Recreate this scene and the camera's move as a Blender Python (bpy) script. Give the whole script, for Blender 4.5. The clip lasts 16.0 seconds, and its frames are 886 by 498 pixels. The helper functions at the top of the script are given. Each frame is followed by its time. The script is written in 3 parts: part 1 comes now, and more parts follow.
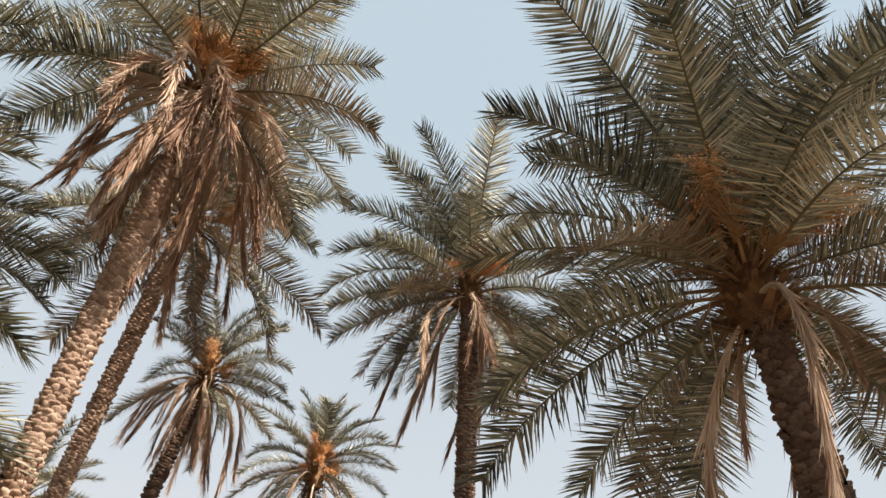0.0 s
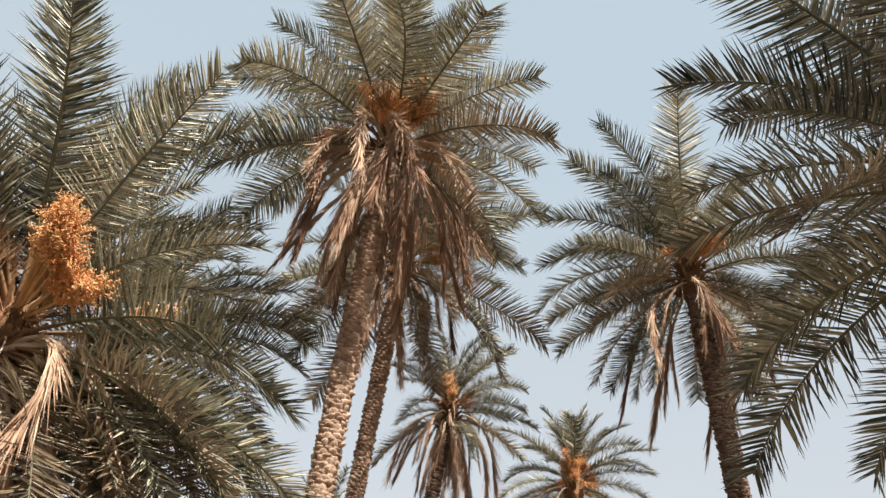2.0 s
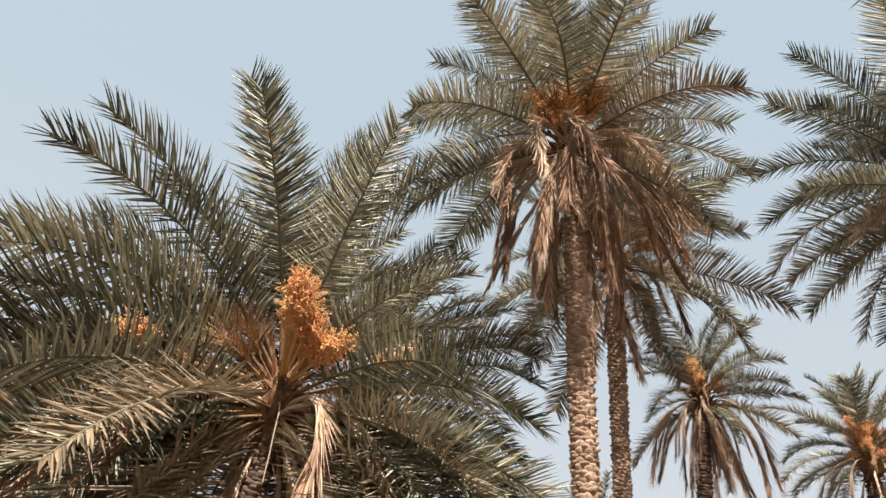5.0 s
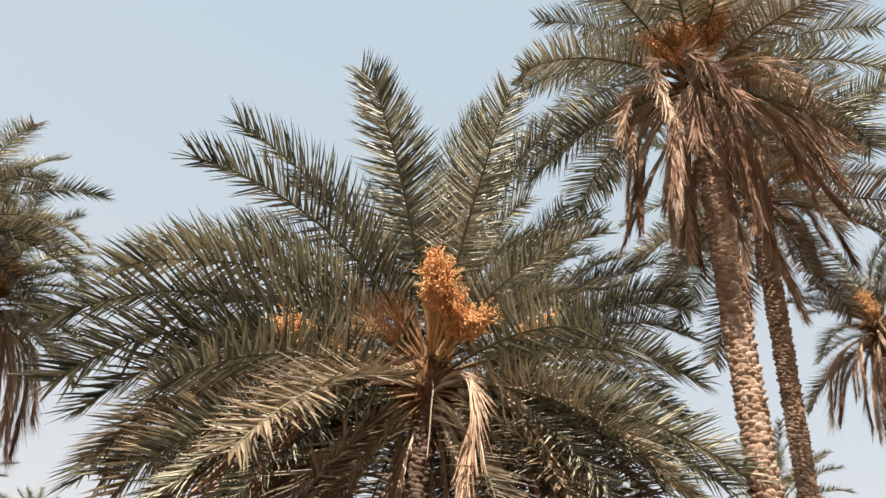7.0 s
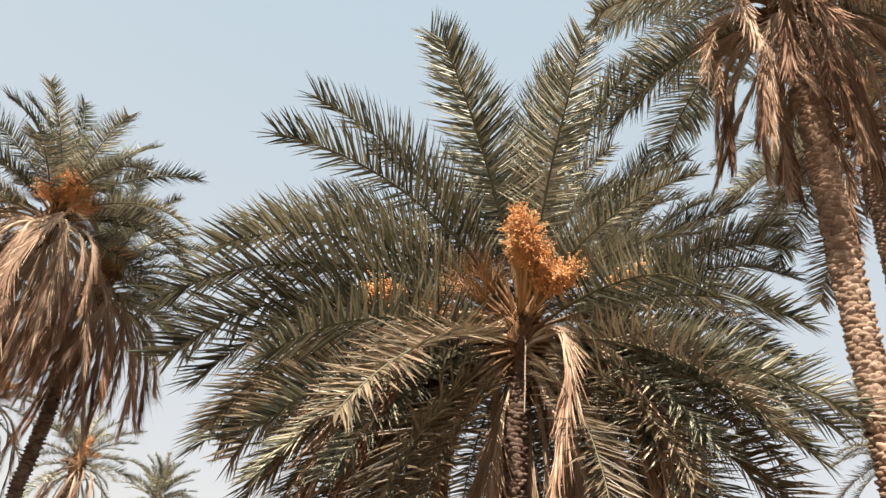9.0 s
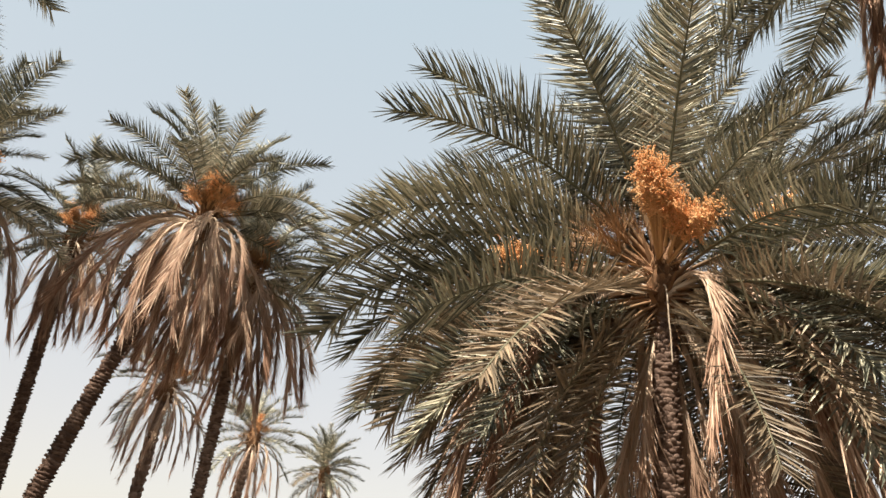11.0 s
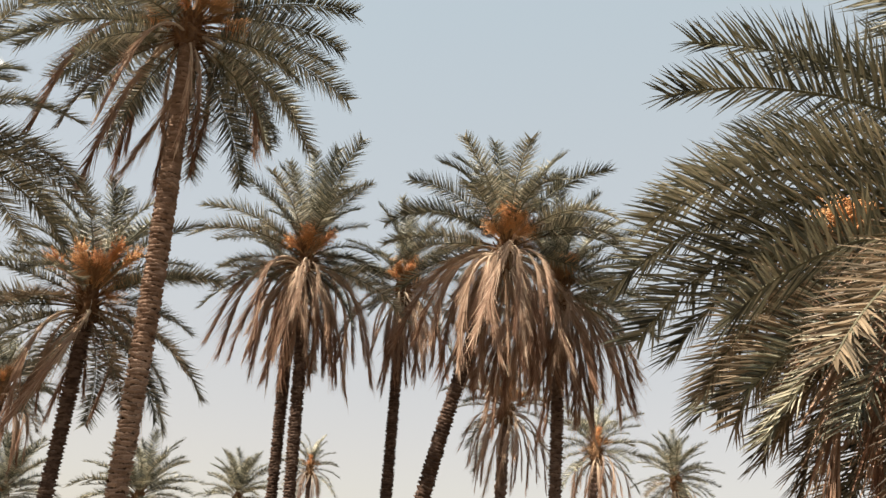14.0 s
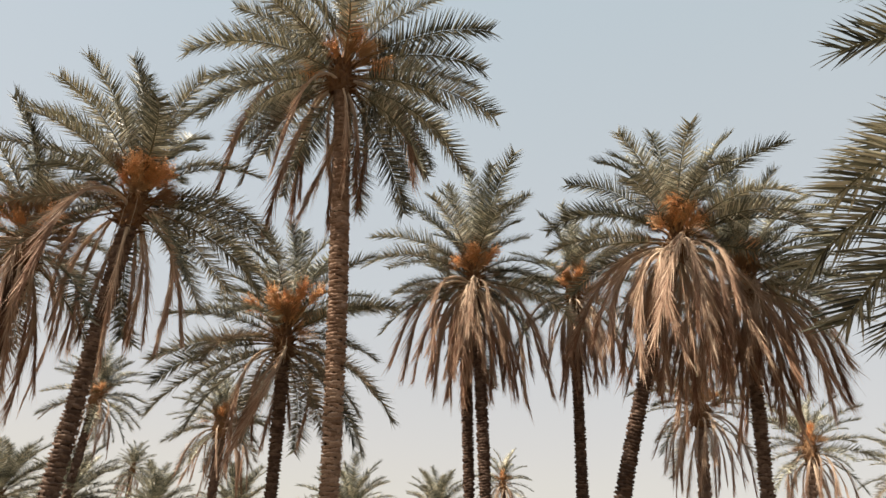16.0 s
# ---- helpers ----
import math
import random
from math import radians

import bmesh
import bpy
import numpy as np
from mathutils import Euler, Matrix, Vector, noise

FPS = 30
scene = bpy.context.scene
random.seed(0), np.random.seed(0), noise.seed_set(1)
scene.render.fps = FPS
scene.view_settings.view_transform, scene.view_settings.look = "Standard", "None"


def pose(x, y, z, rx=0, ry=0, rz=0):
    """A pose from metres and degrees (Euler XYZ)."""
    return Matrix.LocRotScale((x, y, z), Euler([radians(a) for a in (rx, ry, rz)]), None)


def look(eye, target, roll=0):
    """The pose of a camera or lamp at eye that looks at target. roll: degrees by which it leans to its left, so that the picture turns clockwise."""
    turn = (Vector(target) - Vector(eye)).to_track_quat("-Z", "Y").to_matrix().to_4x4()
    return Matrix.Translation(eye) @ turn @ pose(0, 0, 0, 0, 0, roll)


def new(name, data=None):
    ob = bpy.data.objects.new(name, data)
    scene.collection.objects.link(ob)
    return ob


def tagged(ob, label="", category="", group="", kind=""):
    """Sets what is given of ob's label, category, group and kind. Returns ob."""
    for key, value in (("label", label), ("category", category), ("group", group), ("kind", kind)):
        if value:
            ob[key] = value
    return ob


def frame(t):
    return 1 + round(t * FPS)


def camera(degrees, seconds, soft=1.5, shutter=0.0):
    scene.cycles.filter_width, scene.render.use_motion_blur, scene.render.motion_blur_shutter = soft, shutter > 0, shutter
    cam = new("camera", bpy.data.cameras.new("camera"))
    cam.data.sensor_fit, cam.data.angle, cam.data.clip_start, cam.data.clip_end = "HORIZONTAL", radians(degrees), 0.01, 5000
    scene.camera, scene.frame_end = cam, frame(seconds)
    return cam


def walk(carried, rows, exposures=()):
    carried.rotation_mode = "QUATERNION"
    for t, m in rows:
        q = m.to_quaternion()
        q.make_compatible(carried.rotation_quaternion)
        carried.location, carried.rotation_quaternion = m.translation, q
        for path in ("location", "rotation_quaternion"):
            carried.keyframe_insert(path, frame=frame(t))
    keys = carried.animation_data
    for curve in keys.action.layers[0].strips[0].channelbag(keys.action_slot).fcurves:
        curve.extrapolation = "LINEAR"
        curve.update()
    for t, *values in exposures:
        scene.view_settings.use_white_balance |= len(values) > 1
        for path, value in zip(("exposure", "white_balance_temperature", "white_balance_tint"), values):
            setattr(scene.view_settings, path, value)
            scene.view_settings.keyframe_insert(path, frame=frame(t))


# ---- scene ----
cam = camera(65.80, 16.0, soft=1.52)
PATH = [
    (0.0, 0, 0, 1.6, 129.57, -4.53, -3.65),
    (0.5, 0, 0, 1.6, 129.08, -4.56, 2.98),
    (1.0, 0, 0, 1.6, 129.01, -4.64, 8.27),
    (1.5, 0, 0, 1.6, 128.91, -4.96, 13.31),
    (2.0, 0, 0, 1.6, 128.91, -4.99, 17.89),
    (2.5, 0, 0, 1.6, 128.80, -4.87, 22.15),
    (3.0, 0, 0, 1.6, 128.72, -5.03, 26.08),
    (3.5, 0, 0, 1.6, 128.63, -5.15, 29.44),
    (4.0, 0, 0, 1.6, 128.34, -4.91, 32.40),
    (4.5, 0, 0, 1.6, 128.05, -4.74, 35.57),
    (5.0, 0, 0, 1.6, 127.80, -4.63, 39.93),
    (7.5, 0, 0, 1.6, 123.36, -4.88, 55.54),
    (8.0, 0, 0, 1.6, 122.32, -4.90, 57.38),
    (10.5, 0, 0, 1.6, 116.66, -4.57, 70.13),
    (11.0, 0, 0, 1.6, 115.99, -4.47, 73.93),
    (11.5, 0, 0, 1.6, 115.59, -4.40, 77.79),
    (12.0, 0, 0, 1.6, 115.41, -4.18, 81.67),
    (12.5, 0, 0, 1.6, 115.04, -4.05, 86.78),
    (13.0, 0, 0, 1.6, 114.91, -3.98, 91.92),
    (13.5, 0, 0, 1.6, 114.90, -3.94, 96.90),
    (14.0, 0, 0, 1.6, 114.81, -4.03, 101.45),
    (14.5, 0, 0, 1.6, 114.82, -4.05, 104.89),
    (15.0, 0, 0, 1.6, 114.80, -3.88, 107.72),
    (15.5, 0, 0, 1.6, 114.72, -3.57, 111.24),
    (16.0, 0, 0, 1.6, 114.80, -3.30, 116.88),
]
walk(cam, [(t, pose(*p)) for t, *p in PATH], exposures=[(0.0, 1.42, 6500, 10), (3.5, 1.38, 6450, 10), (5.0, 1.40, 6450, 10), (11.0, 1.44, 6550, 10), (13.0, 1.30, 6600, 10), (16.0, 1.23, 6700, 10.4)])

# ---- world, sun, exposure ----
SUN_AZIMUTH, SUN_ELEVATION = 318, 54          # degrees, azimuth from +x towards +y
world = bpy.data.worlds.new("sky")
scene.world = world
world.use_nodes = True
wn = world.node_tree.nodes
sky = wn.new("ShaderNodeTexSky")
sky.sky_type = 'NISHITA'
sky.sun_disc = False
sky.sun_elevation = radians(SUN_ELEVATION)
sky.sun_rotation = radians(90 - SUN_AZIMUTH)
sky.air_density, sky.dust_density, sky.ozone_density = 1.0, 1.0, 1.0
wn["Background"].inputs["Strength"].default_value = 0.15
# dust in the air veils the blue, and is warmer towards the horizon
way, height, veil, haze = wn.new("ShaderNodeTexCoord"), wn.new("ShaderNodeSeparateXYZ"), wn.new("ShaderNodeValToRGB"), wn.new("ShaderNodeMix")
sky_link = world.node_tree.links.new
sky_link(way.outputs["Generated"], height.inputs[0])
sky_link(height.outputs["Z"], veil.inputs["Fac"])
veil.color_ramp.elements[0].position, veil.color_ramp.elements[0].color = 0.12, (0.98, 0.90, 0.81, 1)
veil.color_ramp.elements[1].position, veil.color_ramp.elements[1].color = 0.75, (0.755, 0.885, 0.945, 1)
veil.color_ramp.elements.new(0.34).color = (0.88, 0.91, 0.90, 1)
dense = wn.new("ShaderNodeVectorMath")
dense.operation = 'SCALE'
dense.inputs["Scale"].default_value = 1.9
sky_link(veil.outputs["Color"], dense.inputs[0])
haze.data_type = 'RGBA'
haze.inputs["Factor"].default_value = 0.90
sky_link(sky.outputs["Color"], haze.inputs["A"])
sky_link(dense.outputs["Vector"], haze.inputs["B"])
sky_link(haze.outputs["Result"], wn["Background"].inputs["Color"])
sun_data = bpy.data.lights.new("sun", 'SUN')
sun_data.energy, sun_data.angle, sun_data.color = 5.0, radians(0.5), (1.0, 0.94, 0.85)
sun = new("sun", sun_data)
a, e = radians(SUN_AZIMUTH), radians(SUN_ELEVATION)
sun.matrix_world = look((40 * math.cos(a) * math.cos(e), 40 * math.sin(a) * math.cos(e), 40 * math.sin(e)), (0, 0, 0))


# ---- materials ----
def material(name, stops, scale=6.0, rough=0.6, bump=0.3, fine=60.0, translucent=0.0, vary=0.25, specular=0.4, island=True, along=None, own=None):
    """A natural surface: colour ramp over two scales of noise, varied by object and by piece, with fine relief.
    along: (start, end, colour, share), a second colour towards the root of a leaf, by the distance from it.
    vary, own: how far single pieces and whole objects differ."""
    own = vary if own is None else own
    m = bpy.data.materials.new(name)
    m.use_nodes = True
    t, n = m.node_tree, m.node_tree.nodes
    link = t.links.new
    b = n["Principled BSDF"]
    co = n.new("ShaderNodeTexCoord")
    big, small = n.new("ShaderNodeTexNoise"), n.new("ShaderNodeTexNoise")
    big.inputs["Scale"].default_value, small.inputs["Scale"].default_value = scale, fine
    big.inputs["Detail"].default_value, small.inputs["Detail"].default_value = 4, 3
    link(co.outputs["Object"], big.inputs["Vector"])
    link(co.outputs["Object"], small.inputs["Vector"])
    info, geo = n.new("ShaderNodeObjectInfo"), n.new("ShaderNodeNewGeometry")
    mixed = n.new("ShaderNodeMath")
    mixed.operation = 'MULTIPLY_ADD'
    link(big.outputs["Fac"], mixed.inputs[0])
    mixed.inputs[1].default_value = 0.6
    half = n.new("ShaderNodeMath")
    half.operation = 'MULTIPLY'
    half.inputs[1].default_value = 0.25
    link(small.outputs["Fac"], half.inputs[0])
    link(half.outputs[0], mixed.inputs[2])
    total = mixed
    for source, amount in ((info.outputs["Random"], own), (geo.outputs["Random Per Island"], vary if island else 0.0)):
        add = n.new("ShaderNodeMath")
        add.operation = 'MULTIPLY_ADD'
        link(source, add.inputs[0])
        add.inputs[1].default_value = amount
        link(total.outputs[0], add.inputs[2])
        total = add
    ramp = n.new("ShaderNodeValToRGB")
    lo, hi = 0.28, 0.62 + (vary + own) * 0.6
    els = ramp.color_ramp.elements
    els[0].position, els[0].color = lo, (*stops[0], 1)
    els[1].position, els[1].color = hi, (*stops[-1], 1)
    for i, c in enumerate(stops[1:-1], 1):
        el = els.new(lo + (hi - lo) * i / (len(stops) - 1))
        el.color = (*c, 1)
    link(total.outputs[0], ramp.inputs["Fac"])
    colour = ramp.outputs["Color"]
    if along:
        far, rng, mix = n.new("ShaderNodeVectorMath"), n.new("ShaderNodeMapRange"), n.new("ShaderNodeMix")
        far.operation = 'LENGTH'
        mix.data_type = 'RGBA'
        link(co.outputs["Object"], far.inputs[0])
        link(far.outputs["Value"], rng.inputs["Value"])
        rng.inputs["To Min"].default_value = 1 - along[3]
        rng.inputs["From Min"].default_value, rng.inputs["From Max"].default_value = along[0], along[1]
        link(rng.outputs[0], mix.inputs["Factor"])
        mix.inputs["A"].default_value = (*along[2], 1)
        link(colour, mix.inputs["B"])
        colour = mix.outputs["Result"]
    link(colour, b.inputs["Base Color"])
    b.inputs["Roughness"].default_value = rough
    b.inputs["Specular IOR Level"].default_value = specular
    if bump:
        bp = n.new("ShaderNodeBump")
        bp.inputs["Strength"].default_value, bp.inputs["Distance"].default_value = bump, 0.01
        link(small.outputs["Fac"], bp.inputs["Height"])
        link(bp.outputs["Normal"], b.inputs["Normal"])
    if translucent:
        tr, mx = n.new("ShaderNodeBsdfTranslucent"), n.new("ShaderNodeMixShader")
        link(colour, tr.inputs["Color"])
        mx.inputs["Fac"].default_value = translucent
        link(b.outputs[0], mx.inputs[1])
        link(tr.outputs[0], mx.inputs[2])
        link(mx.outputs[0], n["Material Output"].inputs["Surface"])
    return m


LEAF = material("palm_leaflet", [(0.009, 0.0112, 0.0115), (0.033, 0.0358, 0.0275), (0.115, 0.115, 0.080), (0.29, 0.268, 0.186), (0.60, 0.54, 0.40)], scale=3, fine=30, rough=0.46, bump=0.12, translucent=0.05, vary=0.44, own=0.24, specular=0.34)
OLD_LEAF = material("ageing_leaflet", [(0.032, 0.027, 0.020), (0.095, 0.075, 0.049), (0.195, 0.142, 0.088), (0.35, 0.262, 0.17)], scale=3, fine=30, rough=0.5, bump=0.15, translucent=0.12, vary=0.38, own=0.14, specular=0.4)
RACHIS = material("palm_rachis", [(0.07, 0.07, 0.04), (0.14, 0.125, 0.075)], scale=5, rough=0.6, bump=0.2, vary=0.2, specular=0.2, along=(0.05, 0.32, (0.21, 0.105, 0.05), 1.0))
DRY = material("dry_leaflet", [(0.058, 0.025, 0.015), (0.185, 0.090, 0.052), (0.34, 0.20, 0.127), (0.58, 0.42, 0.30)], scale=4, fine=30, rough=0.7, bump=0.2, translucent=0.20, vary=0.38, specular=0.2, along=(0.25, 0.74, (0.64, 0.49, 0.355), 0.66))
DRY_STEM = material("dry_stem", [(0.16, 0.085, 0.052), (0.34, 0.22, 0.145)], scale=6, rough=0.75, bump=0.5, vary=0.3, specular=0.2, along=(0.16, 0.60, (0.50, 0.385, 0.275), 0.85))
BARK = material("trunk_fibre", [(0.02, 0.012, 0.008), (0.06, 0.036, 0.022), (0.10, 0.062, 0.038)], scale=5, fine=45, rough=0.9, bump=0.8, vary=0.1, specular=0.1)
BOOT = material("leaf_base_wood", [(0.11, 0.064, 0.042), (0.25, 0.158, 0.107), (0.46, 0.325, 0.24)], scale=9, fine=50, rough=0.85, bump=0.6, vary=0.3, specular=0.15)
# darker bark of some palms, with the shade under crowns put into its colour
SHADED_DARK_BOOT = material("shaded_dark_leaf_base_wood", [(0.035, 0.021, 0.015), (0.085, 0.052, 0.037), (0.20, 0.135, 0.10)], scale=9, fine=50, rough=0.88, bump=0.6, vary=0.3, specular=0.12)
FIBRE = material("crown_fibre", [(0.04, 0.021, 0.012), (0.11, 0.058, 0.030), (0.25, 0.14, 0.072)], scale=8, fine=60, rough=0.9, bump=0.6, vary=0.25, specular=0.1)
DATE = material("date_fruit", [(0.46, 0.14, 0.045), (0.66, 0.29, 0.10), (0.76, 0.45, 0.21)], scale=4, rough=0.4, bump=0.0, vary=0.35)
STALK = material("date_stalk", [(0.30, 0.15, 0.06), (0.52, 0.31, 0.14)], scale=4, rough=0.5, bump=0.1, vary=0.2)
SPENT_STALK = material("spent_stalk", [(0.12, 0.058, 0.026), (0.26, 0.14, 0.068), (0.44, 0.28, 0.15)], scale=5, rough=0.65, bump=0.2, vary=0.3, specular=0.2)
PALE_STALK = material("pale_stalk", [(0.18, 0.12, 0.075), (0.34, 0.26, 0.18), (0.48, 0.39, 0.29)], scale=5, rough=0.7, bump=0.2, vary=0.3, specular=0.2)
SOIL = material("sandy_soil", [(0.065, 0.050, 0.034), (0.13, 0.098, 0.066), (0.20, 0.155, 0.105)], scale=0.35, fine=8, rough=0.95, bump=0.5, vary=0.0, island=False)


def mesh_of(name, verts, faces, mats, slots=None, smooth=False):
    me = bpy.data.meshes.new(name)
    me.from_pydata(verts, [], faces)
    for m in mats:
        me.materials.append(m)
    if slots:
        me.polygons.foreach_set("material_index", slots)
    if smooth:
        me.polygons.foreach_set("use_smooth", [True] * len(faces))
    me.update()
    return me


def piece(name, me, parent, m=None, label="", kind=""):
    ob = new(name, me)
    ob.parent = parent
    if m is not None:
        ob.matrix_basis = m
    return tagged(ob, label=label, kind=kind)


# ---- ground ----
def ground_sheet():
    verts, faces = [], []
    rings = [0, 2, 4, 7, 11, 16, 22, 30, 42, 60, 90, 150, 300, 700, 1800, 4500]
    k = 48
    verts.append((0, 0, 0))
    for r in rings[1:]:
        for j in range(k):
            x, y = r * math.cos(2 * math.pi * j / k), r * math.sin(2 * math.pi * j / k)
            verts.append((x, y, 0.10 * noise.noise((x * 0.15, y * 0.15, 0)) if r < 100 else 0))
    for j in range(k):
        faces.append((0, 1 + j, 1 + (j + 1) % k))
    for i in range(len(rings) - 2):
        for j in range(k):
            p, q = 1 + i * k, 1 + (i + 1) * k
            faces.append((p + j, q + j, q + (j + 1) % k, p + (j + 1) % k))
    ob = new("ground", mesh_of("ground", verts, faces, [SOIL], smooth=True))
    return tagged(ob, label="dry sandy soil of the palm grove", category="ground", kind="structure")


ground_sheet()


# ---- frond, bunch and leaf-base meshes, one metre long, shared by the palms ----
def sag_angle(s, bend, dead):
    return radians(-bend) * ((1 - (1 - s) ** 2.8) if dead else (0.6 * s + 0.4 * s * s))


def chord_of(bend, dead):
    """Length and downward angle of the line from root to tip of a frond of length 1."""
    x = sum(math.cos(sag_angle((i + 0.5) / 16, bend, dead)) for i in range(16)) / 16
    z = sum(math.sin(sag_angle((i + 0.5) / 16, bend, dead)) for i in range(16)) / 16
    return math.hypot(x, z), math.degrees(math.atan2(-z, x))


def frond_mesh(bend, seed, count, dead=False, old=False):
    """A feather leaf of length 1: it starts along +x and bends down by that many degrees."""
    rnd = random.Random(seed * 977 + int(bend) * 13 + count + (5000 if dead else 0))
    segs = 16
    pts, tans = [Vector((0, 0, 0))], []
    twist = rnd.uniform(-14, 14) if not dead else rnd.uniform(-40, 40)
    sway = rnd.uniform(-0.06, 0.06)
    fold = (1.0, 0.30, 0.65, 0.15)[seed % 4]
    for i in range(segs):
        s = (i + 0.5) / segs
        ang = sag_angle(s, bend, dead)
        d = Vector((math.cos(ang), sway * s * 0.8, math.sin(ang))).normalized()
        tans.append(d)
        pts.append(pts[-1] + d / segs)
    tans.append(tans[-1])

    def frame_at(s):
        i = min(int(s * segs), segs - 1)
        f = s * segs - i
        p = pts[i].lerp(pts[i + 1], f)
        t = tans[i].lerp(tans[min(i + 1, segs)], f).normalized()
        side = Vector((0, 0, 1)).cross(t).normalized()
        side.rotate(Matrix.Rotation(radians(twist) * s, 3, t))
        return p, t, side, t.cross(side)

    verts, faces, slots = [], [], []
    sides = 6
    for i in range(segs + 1):
        s = i / segs
        p, t, side, up = frame_at(min(s, 0.9999))
        r = 0.0022 + (0.0095 if dead else 0.0066) * (1 - s) ** 1.2
        wide = 1 + (1.0 if dead else 2.0) * math.exp(-s * 22)
        for j in range(sides):
            c = 2 * math.pi * j / sides
            verts.append(p + side * (r * wide * math.cos(c)) + up * (r * 0.8 * math.sin(c)))
        if i:
            for j in range(sides):
                q = (i - 1) * sides
                faces.append((q + j, q + (j + 1) % sides, q + sides + (j + 1) % sides, q + sides + j))
                slots.append(0)
    start = 0.17 if not dead else 0.13
    for k in range(int(count * (1.25 if dead else 1))):
        for hand in (-1, 1):
            s = start + (0.995 - start) * min(0.999, (k + rnd.uniform(0, 0.8)) / count / (1.25 if dead else 1))
            if dead and rnd.random() < 0.12:
                continue
            p, t, side, up = frame_at(s)
            f = (s - start) / (1 - start)
            length = (0.142 if dead else 0.162) * (0.45 + 0.75 * min(1, f / 0.25)) * (1 - 0.52 * max(0, (f - 0.4) / 0.6) ** 1.6) * rnd.uniform(0.85, 1.12)
            if dead:
                fwd = radians(rnd.triangular(0, 26, 5)) * fold
                lift = radians(rnd.uniform(-85, 60))
                length *= rnd.uniform(0.8, 1.7)
                half = rnd.uniform(0.0022, 0.0045)
            else:
                fwd = radians(72 - 27 * f * f + rnd.uniform(-6, 6))
                lift = radians(rnd.choice((8, 20, 34)) + rnd.uniform(-7, 7))
                half = rnd.uniform(0.0034, 0.0046) * (1.7 if count < 60 else 1.3 if count < 100 else 0.90)
                if f < 0.06:
                    length *= 0.45
                    half *= 0.6
            out = side * hand * math.cos(lift) + up * math.sin(lift)
            d = (t * math.cos(fwd) + out * math.sin(fwd)).normalized()
            nrm = up - d * up.dot(d)
            nrm.normalize()
            across = d.cross(nrm).normalized()
            roll = rnd.uniform(-0.5, 0.5) + (rnd.uniform(-1.2, 1.2) if dead else 0)
            across.rotate(Matrix.Rotation(roll, 3, d))
            nrm = across.cross(d)
            sag = Vector((0, 0, -1)) * length * (rnd.uniform(0.0, 0.16) if not dead else rnd.uniform(-0.1, 0.4))
            if dead:
                sag = sag + side * length * rnd.uniform(-0.12, 0.12)
            b = len(verts)
            if count > 100:
                m1, m2 = p + d * length * 0.05, p + d * length * 0.62 + sag * 0.4
                verts += [p, m1 + across * half, m1 - nrm * half * 0.9, m1 - across * half,
                          m2 + across * half * 0.8, m2 - nrm * half * 0.6, m2 - across * half * 0.8, p + d * length + sag]
                new_faces = [(b, b + 1, b + 2), (b, b + 2, b + 3), (b + 1, b + 4, b + 5, b + 2), (b + 2, b + 5, b + 6, b + 3), (b + 4, b + 7, b + 5), (b + 5, b + 7, b + 6)]
            else:
                m = p + d * length * 0.10 + sag * 0.05
                verts += [p, m + across * half, m - nrm * half * 0.9, m - across * half, p + d * length + sag]
                new_faces = [(b, b + 1, b + 2), (b, b + 2, b + 3), (b + 1, b + 4, b + 2), (b + 2, b + 4, b + 3)]
            faces += new_faces
            slots += [1] * len(new_faces)
    cut, cv = slots.index(1), (segs + 1) * sides
    return (mesh_of("rachis", verts[:cv], faces[:cut], [DRY_STEM if dead else RACHIS], smooth=True),
            mesh_of("blade", verts[cv:], [tuple(q - cv for q in f) for f in faces[cut:]], [DRY if dead else OLD_LEAF if old else LEAF]))


COUNTS = (56, 92, 112)
BENDS = (18, 32, 46, 62, 80)
FRONDS = {(d, b): [frond_mesh(b, v, COUNTS[d]) for v in range(3)] for d in range(3) for b in BENDS}
OLD_FRONDS = {(d, b): [frond_mesh(b, v + 7, COUNTS[d], old=True) for v in range(2)] for d in range(3) for b in BENDS}
DRIES = {(d, b): [frond_mesh(b, v, COUNTS[d], True) for v in range(4)] for d in range(3) for b in (20, 45, 70, 95, 120)}


